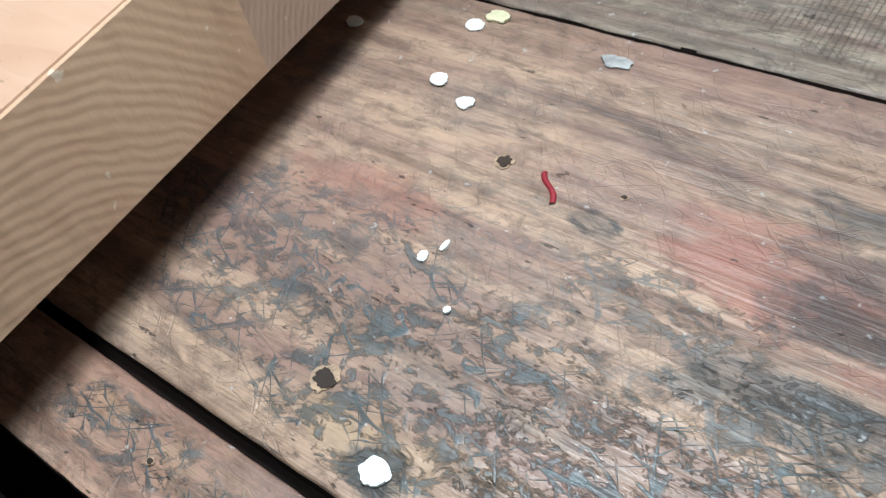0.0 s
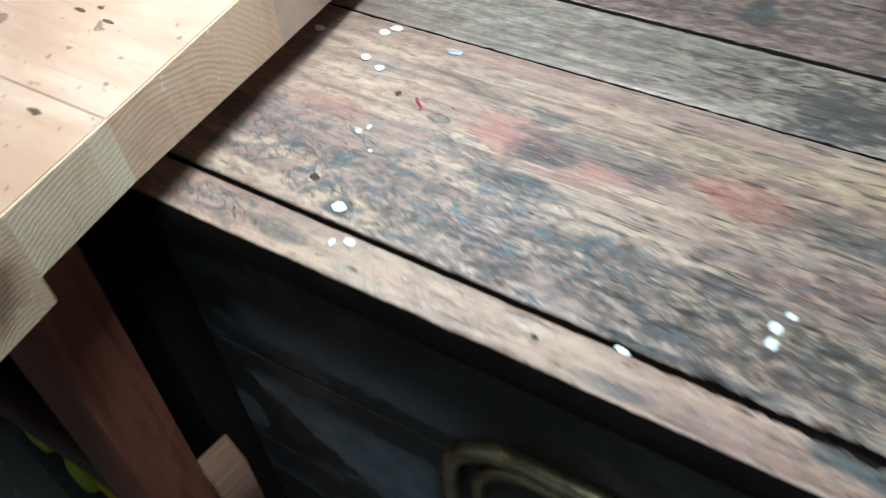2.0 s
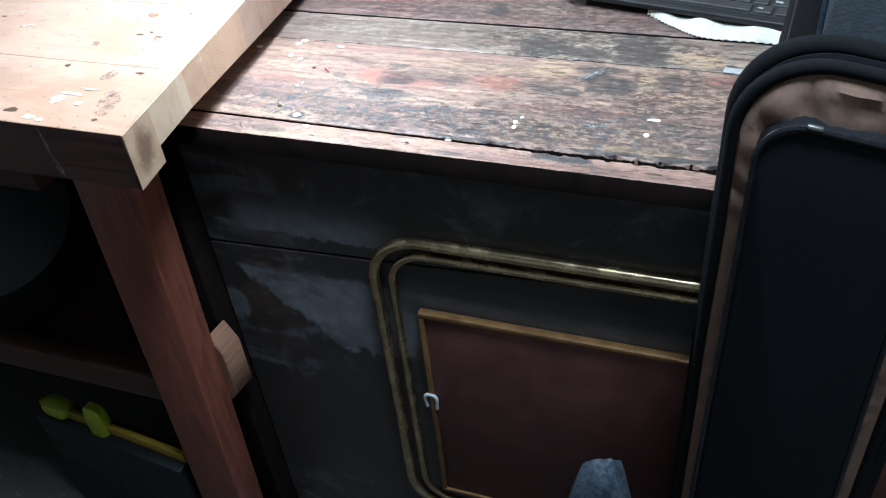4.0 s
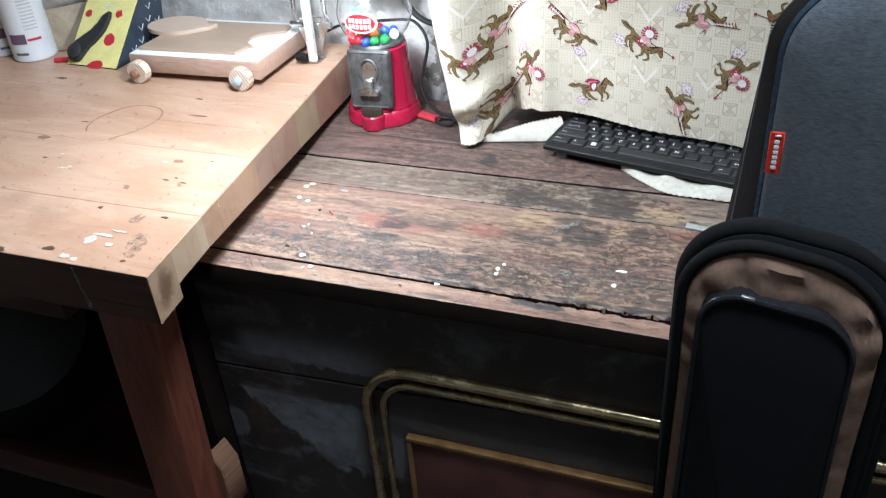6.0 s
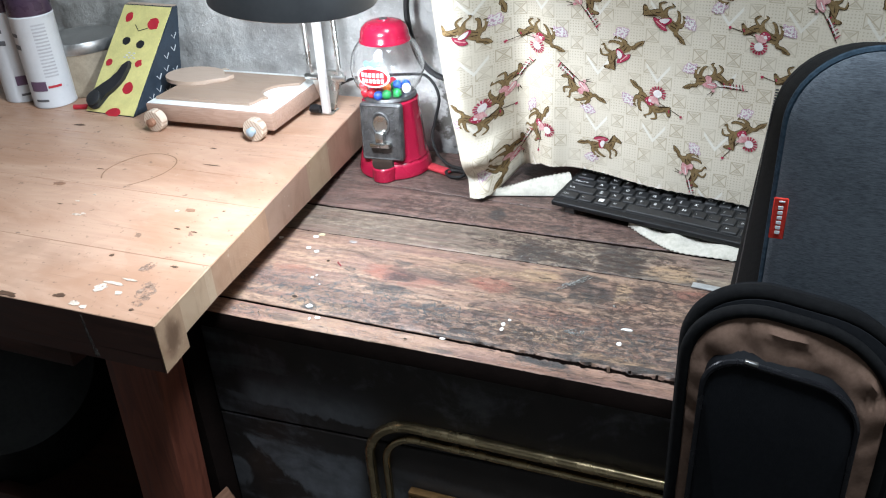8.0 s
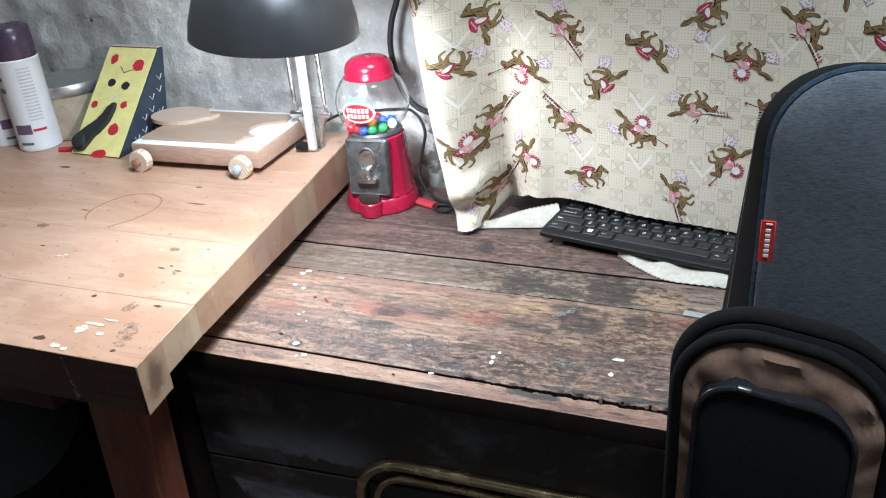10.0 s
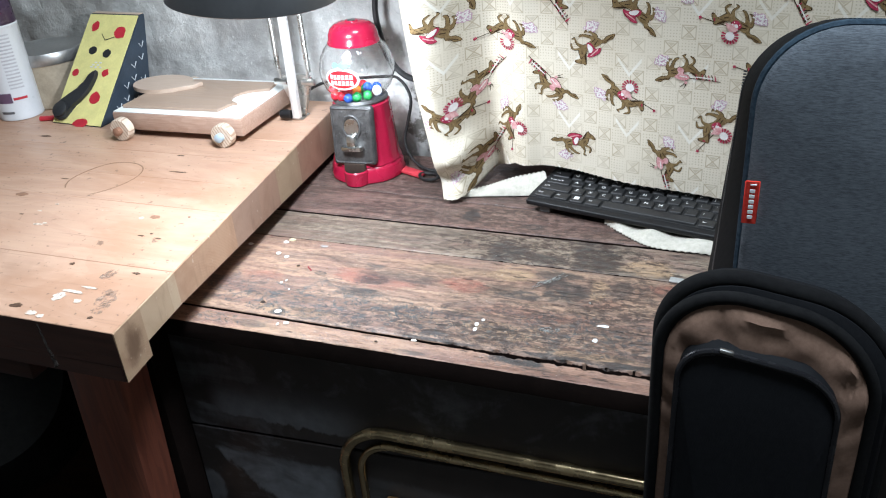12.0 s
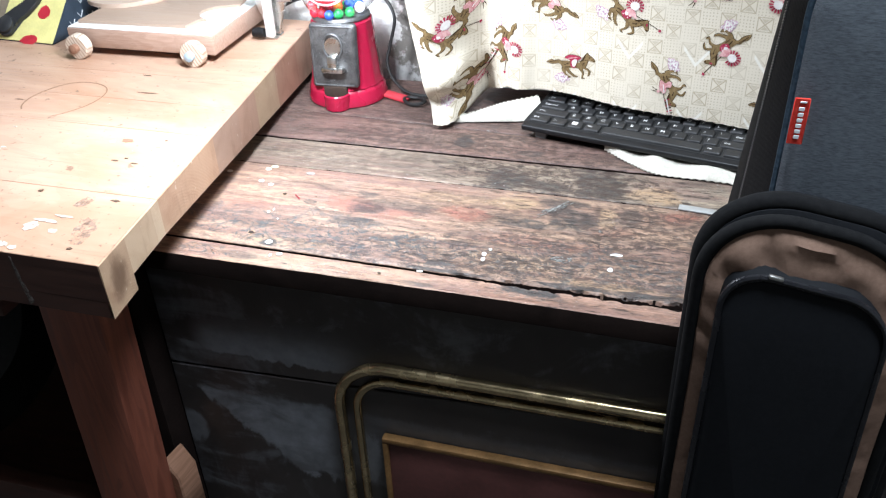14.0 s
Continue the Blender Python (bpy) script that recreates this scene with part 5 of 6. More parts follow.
# what each of the three printed figures adds, by colour
EXTRA = {
    "A": {"outline": (swell(BLANKET, 0.012), stroke(0.10, 0.12, 0.50, 0.26, 0.006, 0.006)), "crimson": (BLANKET,), "pale": (rounded_off(((-0.06, 0.10), (0.02, 0.19), (0.10, 0.17), (0.04, 0.02), (-0.03, -0.03))),), "rose": (stroke(-0.16, 0.20, 0.12, 0.26, 0.014, 0.014), stroke(-0.02, 0.0, 0.05, 0.15, 0.012, 0.016))},
    "B": {"outline": (stroke(0.0, 0.20, 0.74, 0.46, 0.010, 0.010), swell(SEAT, 0.012)), "crimson": FAN + (SEAT, disc(0.78, 0.475, 0.05, 4), stroke(0.44, 0.33, 0.50, 0.27, 0.02, 0.012)), "pale": (disc(-0.08, 0.40, 0.115, 12), rounded_off(((-0.11, 0.11), (-0.05, 0.14), (0.0, 0.10), (-0.05, 0.05))), disc(0.04, 0.05, 0.016, 6), disc(-0.10, 0.03, 0.016, 6), disc(0.045, 0.125, 0.016, 6)), "rose": (SHIRT, disc(-0.05, 0.085, 0.024, 6))},
    "C": {"outline": (stroke(0.06, 0.26, 0.86, 0.62, 0.010, 0.010), stroke(-0.05, 0.38, -0.22, 0.44, 0.014, 0.004), stroke(-0.03, 0.41, -0.14, 0.52, 0.014, 0.004), swell(WAVE, 0.010)) + RIBBON[1::2], "crimson": RIBBON[0::2] + (stroke(-0.18, 0.16, -0.02, 0.27, 0.02, 0.02), stroke(-0.06, -0.03, 0.02, 0.12, 0.02, 0.02)), "pale": (stroke(-0.10, 0.14, 0.08, 0.24, 0.010, 0.016), stroke(0.30, 0.30, 0.70, 0.48, 0.016, 0.016)), "rose": (WAVE, disc(-0.01, 0.36, 0.045, 8))},
}
PRINT = 0.0420  # half the length of a figure
# kind, along, up, turn in degrees, mirrored
FIGURES = (("A", 0.075, 0.240, 90, 1), ("C", 0.155, 0.226, 145, -1), ("A", 0.240, 0.209, 131, 1), ("A", 0.040, 0.211, 125, 1), ("B", 0.105, 0.174, 148, 1), ("A", 0.190, 0.163, 216, 1), ("C", 0.055, 0.120, 242, -1), ("C", 0.145, 0.106, -24, -1),
           ("B", 0.225, 0.106, -45, 1), ("A", 0.300, 0.251, 30, 1), ("C", 0.400, 0.251, 145, -1), ("B", 0.345, 0.209, 148, 1), ("C", 0.290, 0.149, -155, -1), ("B", 0.025, 0.100, -45, 1), ("B", 0.085, 0.057, 235, 1), ("A", 0.170, 0.037, 5, 1),
           ("B", 0.330, 0.091, 215, 1), ("C", 0.280, 0.037, 130, -1), ("C", 0.040, 0.031, 240, -1), ("A", 0.475, 0.246, 131, 1), ("C", 0.012, 0.294, 60, -1), ("A", 0.435, 0.300, 90, 1), ("B", 0.210, 0.285, 148, 1), ("B", 0.385, 0.160, 148, 1), ("C", 0.115, 0.300, 60, -1),
           ("A", 0.350, 0.310, 216, 1), ("C", 0.43, 0.09, 242, -1), ("A", 0.40, 0.03, 5, 1), ("B", 0.49, 0.16, 235, 1))
M_umber = fabric("umber_print", (0.030, 0.017, 0.008), (0.065, 0.038, 0.018), 500)
M_rose = fabric("rose_print", (0.52, 0.20, 0.22), (0.72, 0.48, 0.46), 700)
M_pale = fabric("pale_lilac_print", (0.66, 0.62, 0.60), (0.76, 0.73, 0.70), 500)
for nm, mt, shapes, own, lift in (("outline_print", M_umber, tuple(swell(h, 0.016) for h in HORSE), "outline", 0.0003), ("horse_print", M_horse, HORSE, "", 0.0005), ("umber_print", M_umber, SHADE, "", 0.0007), ("crimson_print", M_pink, (), "crimson", 0.0010),
                                  ("rose_print", M_rose, (), "rose", 0.0012), ("lilac_print", M_mauve, CLOUD, "", 0.0004), ("pale_print", M_pale, PALE, "", 0.0006), ("white_print", M_pale, (), "pale", 0.0014)):
    common = [flat_shape(q) for q in shapes]
    extra = {kind: [flat_shape(q) for q in EXTRA[kind].get(own, ())] for kind in EXTRA}
    verts, faces = [], []
    for kind, s0, v0, rot, mir in FIGURES:
        ca, sa = math.cos(radians(rot)), math.sin(radians(rot))
        for points, tris in common + extra[kind]:
            n0 = len(verts)
            for px, pz in points:
                px *= mir
                verts.append(cloth(max(0.001, s0 + PRINT * (px * ca - pz * sa)), max(0.002, v0 + PRINT * (px * sa + pz * ca)), lift))
            faces += [[n0 + i for i in q] for q in tris]
    me = bpy.data.meshes.new(nm)
    me.from_pydata(verts, [], faces)
    me.materials.append(mt)
    ob = new(nm, me)
    ob.parent = curtain
    tagged(ob, kind="stuff")


def flap(low, high, mt, nm, lab, zig_low):
    """A loose strip of cloth between two edges, one of them pinked."""
    lo, hi = smooth_path(low, 16), smooth_path(high, 16)
    rows = []
    for k in (0, 0.25, 0.5, 0.75, 1.0):
        row = []
        for i, (p, q) in enumerate(zip(lo, hi)):
            r = p.lerp(q, k)
            r.z += 0.004 * math.sin(math.pi * k) * (1 + 0.8 * math.sin(i * 0.31))
            if (k == 0 and zig_low) or (k == 1 and not zig_low):
                r += (p - q).normalized() * (0.0016 if i % 2 else -0.0008) * (1 if zig_low else -1)
            row.append(r)
        rows.append(row)
    bm, vs = grid(rows)
    geo = bmesh.ops.extrude_face_region(bm, geom=bm.faces[:])
    bmesh.ops.translate(bm, verts=[e for e in geo["geom"] if isinstance(e, bmesh.types.BMVert)], vec=(0, 0, 0.0010))
    return part(nm, bm, mt, curtain, lab, 60)


flap([(0.033, 0.356, 0.602), (0.080, 0.368, 0.602), (0.127, 0.379, 0.602), (0.160, 0.386, 0.603)], [(0.034, 0.357, 0.604), (0.075, 0.382, 0.609), (0.106, 0.398, 0.616), (0.150, 0.408, 0.626)], M_cloth_back, "turned_up_hem", "white turned-up hem with a pinked edge", False)
flap([(0.243, 0.327, 0.6015), (0.276, 0.297, 0.6015), (0.310, 0.277, 0.6015), (0.374, 0.274, 0.6015), (0.44, 0.262, 0.6015)], [(0.246, 0.330, 0.603), (0.290, 0.322, 0.603), (0.325, 0.318, 0.604), (0.38, 0.310, 0.604), (0.45, 0.30, 0.604)], M_cloth_back, "loose_hem", "cream pinked hem under the keyboard", True)

# ---- grey gig bag standing on the trunk ----
bag = thing("grey_case", pose(0.4005, 0.035, TOP, 0, 0, 0), "blue-grey melange padded case with navy piping, standing on the trunk", "case")
ol = rounded(0.275, 0.320, 0.060, 12)
part("front_panel", pillow(ol, [(0.0, 0.004), (0.004, 0.0), (0.012, 0.0)], 0.010, 0.0, 7, 0.0012), M_greybag, bag, "grey melange front panel")
gusset = pillow(rounded(0.283, 0.323, 0.062, 12, -0.004, 0.0), [(0.0125, 0.002), (0.02, 0.0), (0.055, -0.003), (0.09, 0.0), (0.10, 0.006)], 0.0, 0.006, 4, 0.0012, 3.0)


def slump(bm):
    """The case is thicker at its foot: the back spreads below and sinks above."""
    for v in bm.verts:
        back = max(0.0, min(1.0, (v.co.y - 0.0125) / 0.06))
        if v.co.x < 0.12:
            v.co.x -= 0.026 * back * (1 - v.co.z / 0.34)
        v.co.z -= 0.022 * back * max(0.0, (v.co.z - 0.1) / 0.23)
    return bm


slump(gusset)
part("zip_side", gusset, M_webbing, bag, "black side gusset with a zip")
part("piping", tube([(x, 0.008, z) for x, z in ol], 0.0036, 8, None, True), M_piping, bag, "navy piping")
for y, in ((0.048,), (0.054,)):
    part("zip_rail", slump(tube([(x, y, z) for x, z in rounded(0.288, 0.3255, 0.064, 12, -0.0065, 0.0)], 0.0012, 5, None, True)), M_nylon, bag)
bm = bmesh.new()
for i in range(110):
    z = 0.02 + i * 0.0024
    box(-0.0083, -0.0060, 0.0492, 0.0528, z, z + 0.0014, 0, 1, bm)
tagged(part("zip_teeth", slump(bm), plain("dark_zip_teeth", (0.05, 0.05, 0.055), 0.4, 0.3), bag), kind="stuff")
tg = part("woven_label", box(-0.001, 0.0098, -0.0115, -0.0100, 0.172, 0.2075, 0.0006, 1), M_tag, bag, "red woven label with white lettering as bars")
for i in range(6):
    z = 0.1765 + i * 0.0043
    part("lettering_bar", box(0.0028, 0.0066, -0.0123, -0.0116, z, z + 0.0030, 0.0003, 1), M_badge_w, tg)
part("emblem_bar", box(0.0028, 0.0074, -0.0123, -0.0116, 0.2040, 0.2055, 0.0003, 1), M_badge_w, tg)

# ---- khaki bag with a black pocket, in front of the trunk ----
FB = pose(0.351, -0.045, 0.10, 0, 0, 0)
fb = thing("khaki_bag", FB, "tall khaki-brown bag with black binding and a black front pocket", "bag")
HB = 0.647
ol = rounded(0.152, HB, 0.062, 12, 0, 0)
bm = pillow(dense(rounded(0.146, HB - 0.008, 0.058, 20, 0.003, 0.004), 0.004), [(-0.002, 0.002), (0.002, 0.0), (0.01, 0.0)], 0.009, 0, 40, 0.001, 5.0)
for v in bm.verts:
    f = max(0.0, min(1.0, (v.co.y + 0.001) / -0.004))
    th = math.atan2(v.co.x - 0.078, v.co.z - 0.575)
    v.co.y -= f * 0.0022 * noise.noise(Vector((th * 7.0, 3.3 + v.co.z * 5, 0.4))) * max(0.0, min(1.0, (v.co.z - 0.40) * 8))
    v.co.y -= f * (0.0011 * noise.noise(Vector((v.co.x * 38 + v.co.z * 9, v.co.z * 30 - v.co.x * 12, 1.7))) + 0.0012 * noise.noise(Vector((v.co.x * 90, v.co.z * 70, 4.0))))
creases = ((0.070, 0.622, 0.104, 0.636, 0.0030), (0.040, 0.606, 0.045, 0.632, 0.0045), (0.052, 0.612, 0.060, 0.630, 0.0030), (0.012, 0.604, 0.034, 0.598, 0.0030), (0.006, 0.590, 0.020, 0.592, 0.0035), (0.100, 0.640, 0.118, 0.626, 0.0030), (0.132, 0.600, 0.146, 0.606, 0.0035), (0.138, 0.560, 0.146, 0.570, 0.003), (0.004, 0.545, 0.014, 0.540, 0.0025))
for v in bm.verts:
    if v.co.y > 0.0:
        continue
    p = Vector((v.co.x, v.co.z))
    for x0, z0, x1, z1, deep in creases:
        a, d = Vector((x0, z0)), Vector((x1 - x0, z1 - z0))
        t = max(0.0, min(1.0, (p - a).dot(d) / d.length_squared))
        r = (p - a - d * t)
        v.co.y += 0.75 * deep * math.exp(-(r.length / 0.0042) ** 2) - 0.45 * deep * math.exp(-((r.length - 0.013) / 0.007) ** 2)
part("front_panel", bm, M_khaki, fb, "rumpled khaki front")
part("back_shell", pillow(rounded(0.165, HB + 0.004, 0.064, 12, 0, 0), [(0.008, 0.003), (0.014, 0.0), (0.034, -0.001), (0.046, 0.004)], 0, 0.004, 3, 0.001), M_nylon, fb)
part("front_binding", tube([(x, 0.003, z) for x, z in ol], 0.0050, 14, None, True), M_webbing, fb, "black padded binding", 80)
part("rear_binding", tube([(x, 0.021, z) for x, z in rounded(0.166, HB + 0.006, 0.064, 16, -0.0005, 0)], 0.0068, 14, None, True), M_webbing, fb, "black padded binding", 80)
pk = rounded(0.112, 0.582, 0.032, 10, 0.016, 0.03)
pocket = part("front_pocket", pillow(pk, [(-0.020, 0.005), (-0.0165, 0.001), (-0.004, 0.0), (0.004, 0.0)], 0.005, 0, 6, 0.0004, 8.0), M_nylon, fb, "black nylon front pocket")
sag = lambda z: 0.020 * max(0.0, min(1.0, (0.60 - z) * 3.0))
for v in pocket.data.vertices:
    v.co.y -= sag(v.co.z) * max(0.0, min(1.0, -v.co.y / 0.02))
    v.co.x = 0.072 + (v.co.x - 0.072) * (1 + 5 * sag(v.co.z))
part("pocket_piping", tube([(0.072 + (x - 0.072) * (1 + 5 * sag(z)), -0.0175 - sag(z), z) for x, z in rounded(0.1105, 0.5805, 0.032, 10, 0.0167, 0.0307)], 0.0026, 8, None, True), plain("black_vinyl", (0.01, 0.01, 0.012), 0.25), pocket)
part("zip_pull", box(0.044, 0.054, -0.0210, -0.0175, 0.6125, 0.6155, 0.001), M_chrome, pocket)
for ob in fb.children_recursive:  # it stands on the floor, and its top leans down towards one side
    for v in ob.data.vertices:
        v.co.z = v.co.z if v.co.z > 0.3 else 0.3 - (0.3 - v.co.z) * (0.3 + 0.10 - FLOOR) / 0.3
        v.co.z -= 0.17 * (v.co.x - 0.045) * max(0.0, min(1.0, (v.co.z - 0.35) / 0.25))
cloth_bundle = thing("cloth_bundle", pose(0.285, -0.10, FLOOR), "crumpled grey-blue cloth lying before the trunk", "cloth")
rows = []
for i in range(15):
    t = math.pi * i / 14
    row = []
    for j in range(28):
        a = 2 * math.pi * j / 28
        v = Vector((math.sin(t) * math.cos(a), math.sin(t) * math.sin(a), math.cos(t)))
        k = 1 + 0.22 * noise.noise(v * 1.6 + Vector((4, 0, 0))) + 0.07 * noise.noise(v * 5)
        row.append((v.x * 0.055 * k, v.y * 0.040 * k, max(0.0, 0.17 + v.z * 0.17 * k) * 1.35))
    rows.append(row)
b, _ = grid(rows, None, True)
bmesh.ops.remove_doubles(b, verts=b.verts, dist=1e-5)
part("folds", b, M_jeans, cloth_bundle, "", 70)

# ---- brass frame and inset panel on the trunk front ----
PX0, PW, PH, PY = 0.011, 0.86, 0.4705, FRONT - 0.005
part("outer_frame_tube", tube([(x, PY, z) for x, z in rounded(PW, PH, 0.058, 14, PX0, 0.008)], 0.0064, 12, None, True), M_brass, trunk, "tarnished brass tube")
part("inner_frame_tube", tube([(x, PY + 0.002, z) for x, z in rounded(PW - 0.038, PH - 0.038, 0.043, 14, PX0 + 0.019, 0.027)], 0.0048, 12, None, True), M_brass, trunk, "tarnished brass tube")
IX, IZ = 0.057, 0.3825
inset = part("inset_panel", box(IX + 0.006, PX0 + PW - 0.05, FRONT - 0.008, FRONT - 0.0006, 0.06, IZ - 0.006, 0.001), M_maroon, trunk, "dark maroon inset panel")
for bx in ((IX, PX0 + PW - 0.044, IZ - 0.0065, IZ + 0.0005), (IX, IX + 0.0065, 0.06, IZ - 0.007), (PX0 + PW - 0.0505, PX0 + PW - 0.044, 0.06, IZ - 0.007), (IX, PX0 + PW - 0.044, 0.053, 0.0595)):
    part("gilt_edge", box(bx[0], bx[1], FRONT - 0.011, FRONT - 0.0006, bx[2], bx[3], 0.0015), M_gilt, inset)
HX, HZ = 0.053, 0.226
part("white_hook", tube(smooth_path([(HX, FRONT - 0.010, HZ), (HX - 0.001, FRONT - 0.011, HZ + 0.018), (HX + 0.006, FRONT - 0.011, HZ + 0.023), (HX + 0.013, FRONT - 0.011, HZ + 0.018), (HX + 0.012, FRONT - 0.010, HZ - 0.002)], 6), 0.0022, 8), plain("worn_white_plastic", (0.5, 0.5, 0.5), 0.5), inset, "small white hook")

# ---- desk lamp ----
desk = thing("desk_lamp", ORIGIN, "jointed desk lamp with a charcoal dome shade, clamped to the bench", "lamp")
prof = [(0.090, 0.0), (0.0915, 0.001), (0.0895, 0.018), (0.083, 0.040), (0.070, 0.062), (0.052, 0.078), (0.034, 0.086), (0.033, 0.120), (0.028, 0.126), (0.0001, 0.126)]
inner = [(0.0001, 0.118), (0.028, 0.118), (0.031, 0.084), (0.050, 0.0755), (0.068, 0.060), (0.081, 0.039), (0.0875, 0.017), (0.0885, 0.001)]
part("shade", lathe(inner + prof[:1] + prof[1:], 64, Matrix.Translation(HEAD) @ pose(0, 0, 0, 0, 5) @ Matrix.Scale(0.95, 4)), M_shade, desk, "charcoal enamelled dome shade", 60)
part("bulb_socket", lathe([(0.017, 0.08), (0.017, 0.116), (0.0001, 0.116)], 24, Matrix.Translation(HEAD)), M_white_in, desk)
F = Vector((-0.216, 0.420, BENCH))
elbow = Vector((-0.2145, 0.424, 1.16))
shoulder = HEAD + Vector((0, 0, 0.135))
part("clamp_pad", box(F.x - 0.009, F.x + 0.009, F.y - 0.002, F.y + 0.022, BENCH + 0.0002, BENCH + 0.003, 0.001), M_chrome, desk)
bm = extrude([(-0.008, 0.0), (0.008, 0.0), (0.010, 0.012), (0.026, 0.052), (0.025, 0.058), (0.012, 0.060), (-0.012, 0.060), (-0.025, 0.058), (-0.026, 0.052), (-0.010, 0.012)], -0.003, 0.003, 0.0008, "xz")
bmesh.ops.transform(bm, matrix=Matrix.Translation(F + Vector((0, 0.012, 0.004))), verts=bm.verts)
part("bracket", bm, M_chrome, desk, "tapered steel bracket")
for sx in (-0.022, 0.022):
    part("pivot_bolt", lathe([(0.0045, -0.010), (0.0045, 0.010), (0.003, 0.011), (0.0001, 0.011)], 14, Matrix.Translation(F + Vector((sx, 0.008, 0.054))) @ pose(0, 0, 0, 0, 90)), M_chrome, desk)
part("tension_knob", lathe([(0.0001, -0.008), (0.006, -0.008), (0.007, 0.0), (0.006, 0.008), (0.0001, 0.008)], 14, Matrix.Translation(F + Vector((-0.014, -0.006, 0.010))) @ pose(0, 0, 0, 0, 90)), M_black, desk)


def bar(a, b_, w, d):
    """A flat bar between two points."""
    ax = (b_ - a)
    m = Matrix.Translation(a) @ ax.to_track_quat("Z", "Y").to_matrix().to_4x4()
    return box(-w / 2, w / 2, -d / 2, d / 2, 0, ax.length, 0.001, 2, None, m)


part("lower_arm", bar(F + Vector((0.001, -0.002, 0.004)), elbow, 0.0110, 0.009), plain("white_bar_paint", (0.78, 0.78, 0.76), 0.35, 0.2, 0.05), desk, "white square arm")
for sx in (-0.022, 0.022):
    a, c = F + Vector((sx, 0.008, 0.058)), elbow + Vector((sx * 0.9, 0, -0.05))
    part("arm_rod", tube([a, c], 0.0022, 8), M_chrome, desk)
    helix = []
    for i in range(1400):
        t = i / 1399
        p = a.lerp(c, 0.03 + 0.6 * t) + Vector((math.copysign(0.006, sx) * 0.4, 0, 0))
        an = t * 2 * math.pi * 200
        helix.append(p + Vector((0.0028 * math.cos(an), 0.0028 * math.sin(an), 0)))
    part("spring", tube(helix, 0.0007, 4), M_chrome, desk)
part("upper_arm", bar(elbow, shoulder, 0.0125, 0.009), M_chrome, desk)
part("elbow_joint", lathe([(0.0001, -0.014), (0.016, -0.014), (0.016, 0.014), (0.0001, 0.014)], 20, Matrix.Translation(elbow) @ pose(0, 0, 0, 0, 90)), M_black, desk)
part("shade_joint", lathe([(0.0001, -0.02), (0.008, -0.02), (0.008, 0.02), (0.0001, 0.02)], 16, Matrix.Translation(shoulder) @ pose(0, 0, -0.008)), M_black, desk)

# ---- cables and strap by the wall ----
cable = thing("power_cable", ORIGIN, "black cable hanging down the wall and looping onto the trunk", "cable")
part("thick_lead", tube(smooth_path([(-0.045, 0.47, 1.25), (-0.060, 0.472, 1.0), (-0.078, 0.476, 0.90), (-0.098, 0.478, 0.845), (-0.102, 0.478, 0.80), (-0.086, 0.475, 0.748), (-0.055, 0.47, 0.724), (0.0, 0.465, 0.724), (0.10, 0.47, 0.73)], 8), 0.0042, 8), M_rubber, cable)
part("thin_lead", tube(smooth_path([(-0.30, 0.478, 0.69), (-0.235, 0.472, 0.694), (-0.19, 0.472, 0.712), (-0.10, 0.478, 0.722), (-0.070, 0.466, 0.722), (-0.052, 0.455, 0.700), (-0.058, 0.450, 0.665), (-0.062, 0.444, 0.640), (-0.050, 0.436, 0.618), (-0.028, 0.430, 0.606), (0.006, 0.428, 0.604), (0.03, 0.424, 0.604)], 8), 0.0022, 8), M_rubber, cable)
strap = thing("red_strap", pose(-0.072, 0.432, TOP, 0, 0, -22), "short red webbing strap with a black cord loop on the trunk", "strap")
part("webbing", box(0, 0.050, -0.008, 0.008, 0.001, 0.006, 0.002), plain("faded_red_webbing", (0.50, 0.035, 0.05), 0.7), strap)
part("cord_loop", tube(smooth_path([(0.048, 0.004, 0.005), (0.062, 0.010, 0.005), (0.076, 0.004, 0.006), (0.074, -0.006, 0.005), (0.060, -0.010, 0.004), (0.048, -0.005, 0.005)], 6, True), 0.0024, 8, None, True), M_rubber, strap)

# ---- painted wedge ----
WX, WY = -0.551, 0.343
wedge = thing("painted_wedge", pose(WX, WY, BENCH, 0, 0, -3), "wooden wedge painted yellow with red dots, dark blue sides", "toy")
M_yellow = plain("chalky_yellow_paint", (0.66, 0.60, 0.24), 0.6, 0, 0.1, 50, 0.3)
M_navy = plain("dark_slate_blue_paint", (0.028, 0.042, 0.060), 0.6, 0, 0.25, 50, 0.3)
M_red2 = plain("brushed_red_paint", (0.45, 0.02, 0.035), 0.55, 0, 0.15, 60, 0.3)
M_soot = plain("brushed_black_paint", (0.015, 0.016, 0.018), 0.6, 0, 0.2, 60, 0.3)
W2, DEP, HT = 0.048, 0.145, 0.133
b = bmesh.new()
pr = [(0.0, 0.0), (DEP - 0.030, 0.0), (DEP, HT), (DEP - 0.012, HT)]
l, r = [b.verts.new((-W2, y, z)) for y, z in pr], [b.verts.new((W2, y, z)) for y, z in pr]
b.faces.new(l), b.faces.new(r)
for i in range(4):
    b.faces.new((l[i], l[(i + 1) % 4], r[(i + 1) % 4], r[i]))
bmesh.ops.bevel(b, geom=b.edges[:], offset=0.0015, segments=2, affect="EDGES")
wb = part("body", b, M_navy, wedge, "dark blue wooden body", 30)
slope = math.atan2(HT, DEP - 0.012)
SL = math.hypot(HT, DEP - 0.012)
fm = pose(0, 0, 0, math.degrees(slope))


def painted(outline, lift, mt, nm, th=0.0006):
    bm = extrude(outline, lift, lift + th)
    bmesh.ops.transform(bm, matrix=fm, verts=bm.verts)
    part(nm, bm, mt, wb)


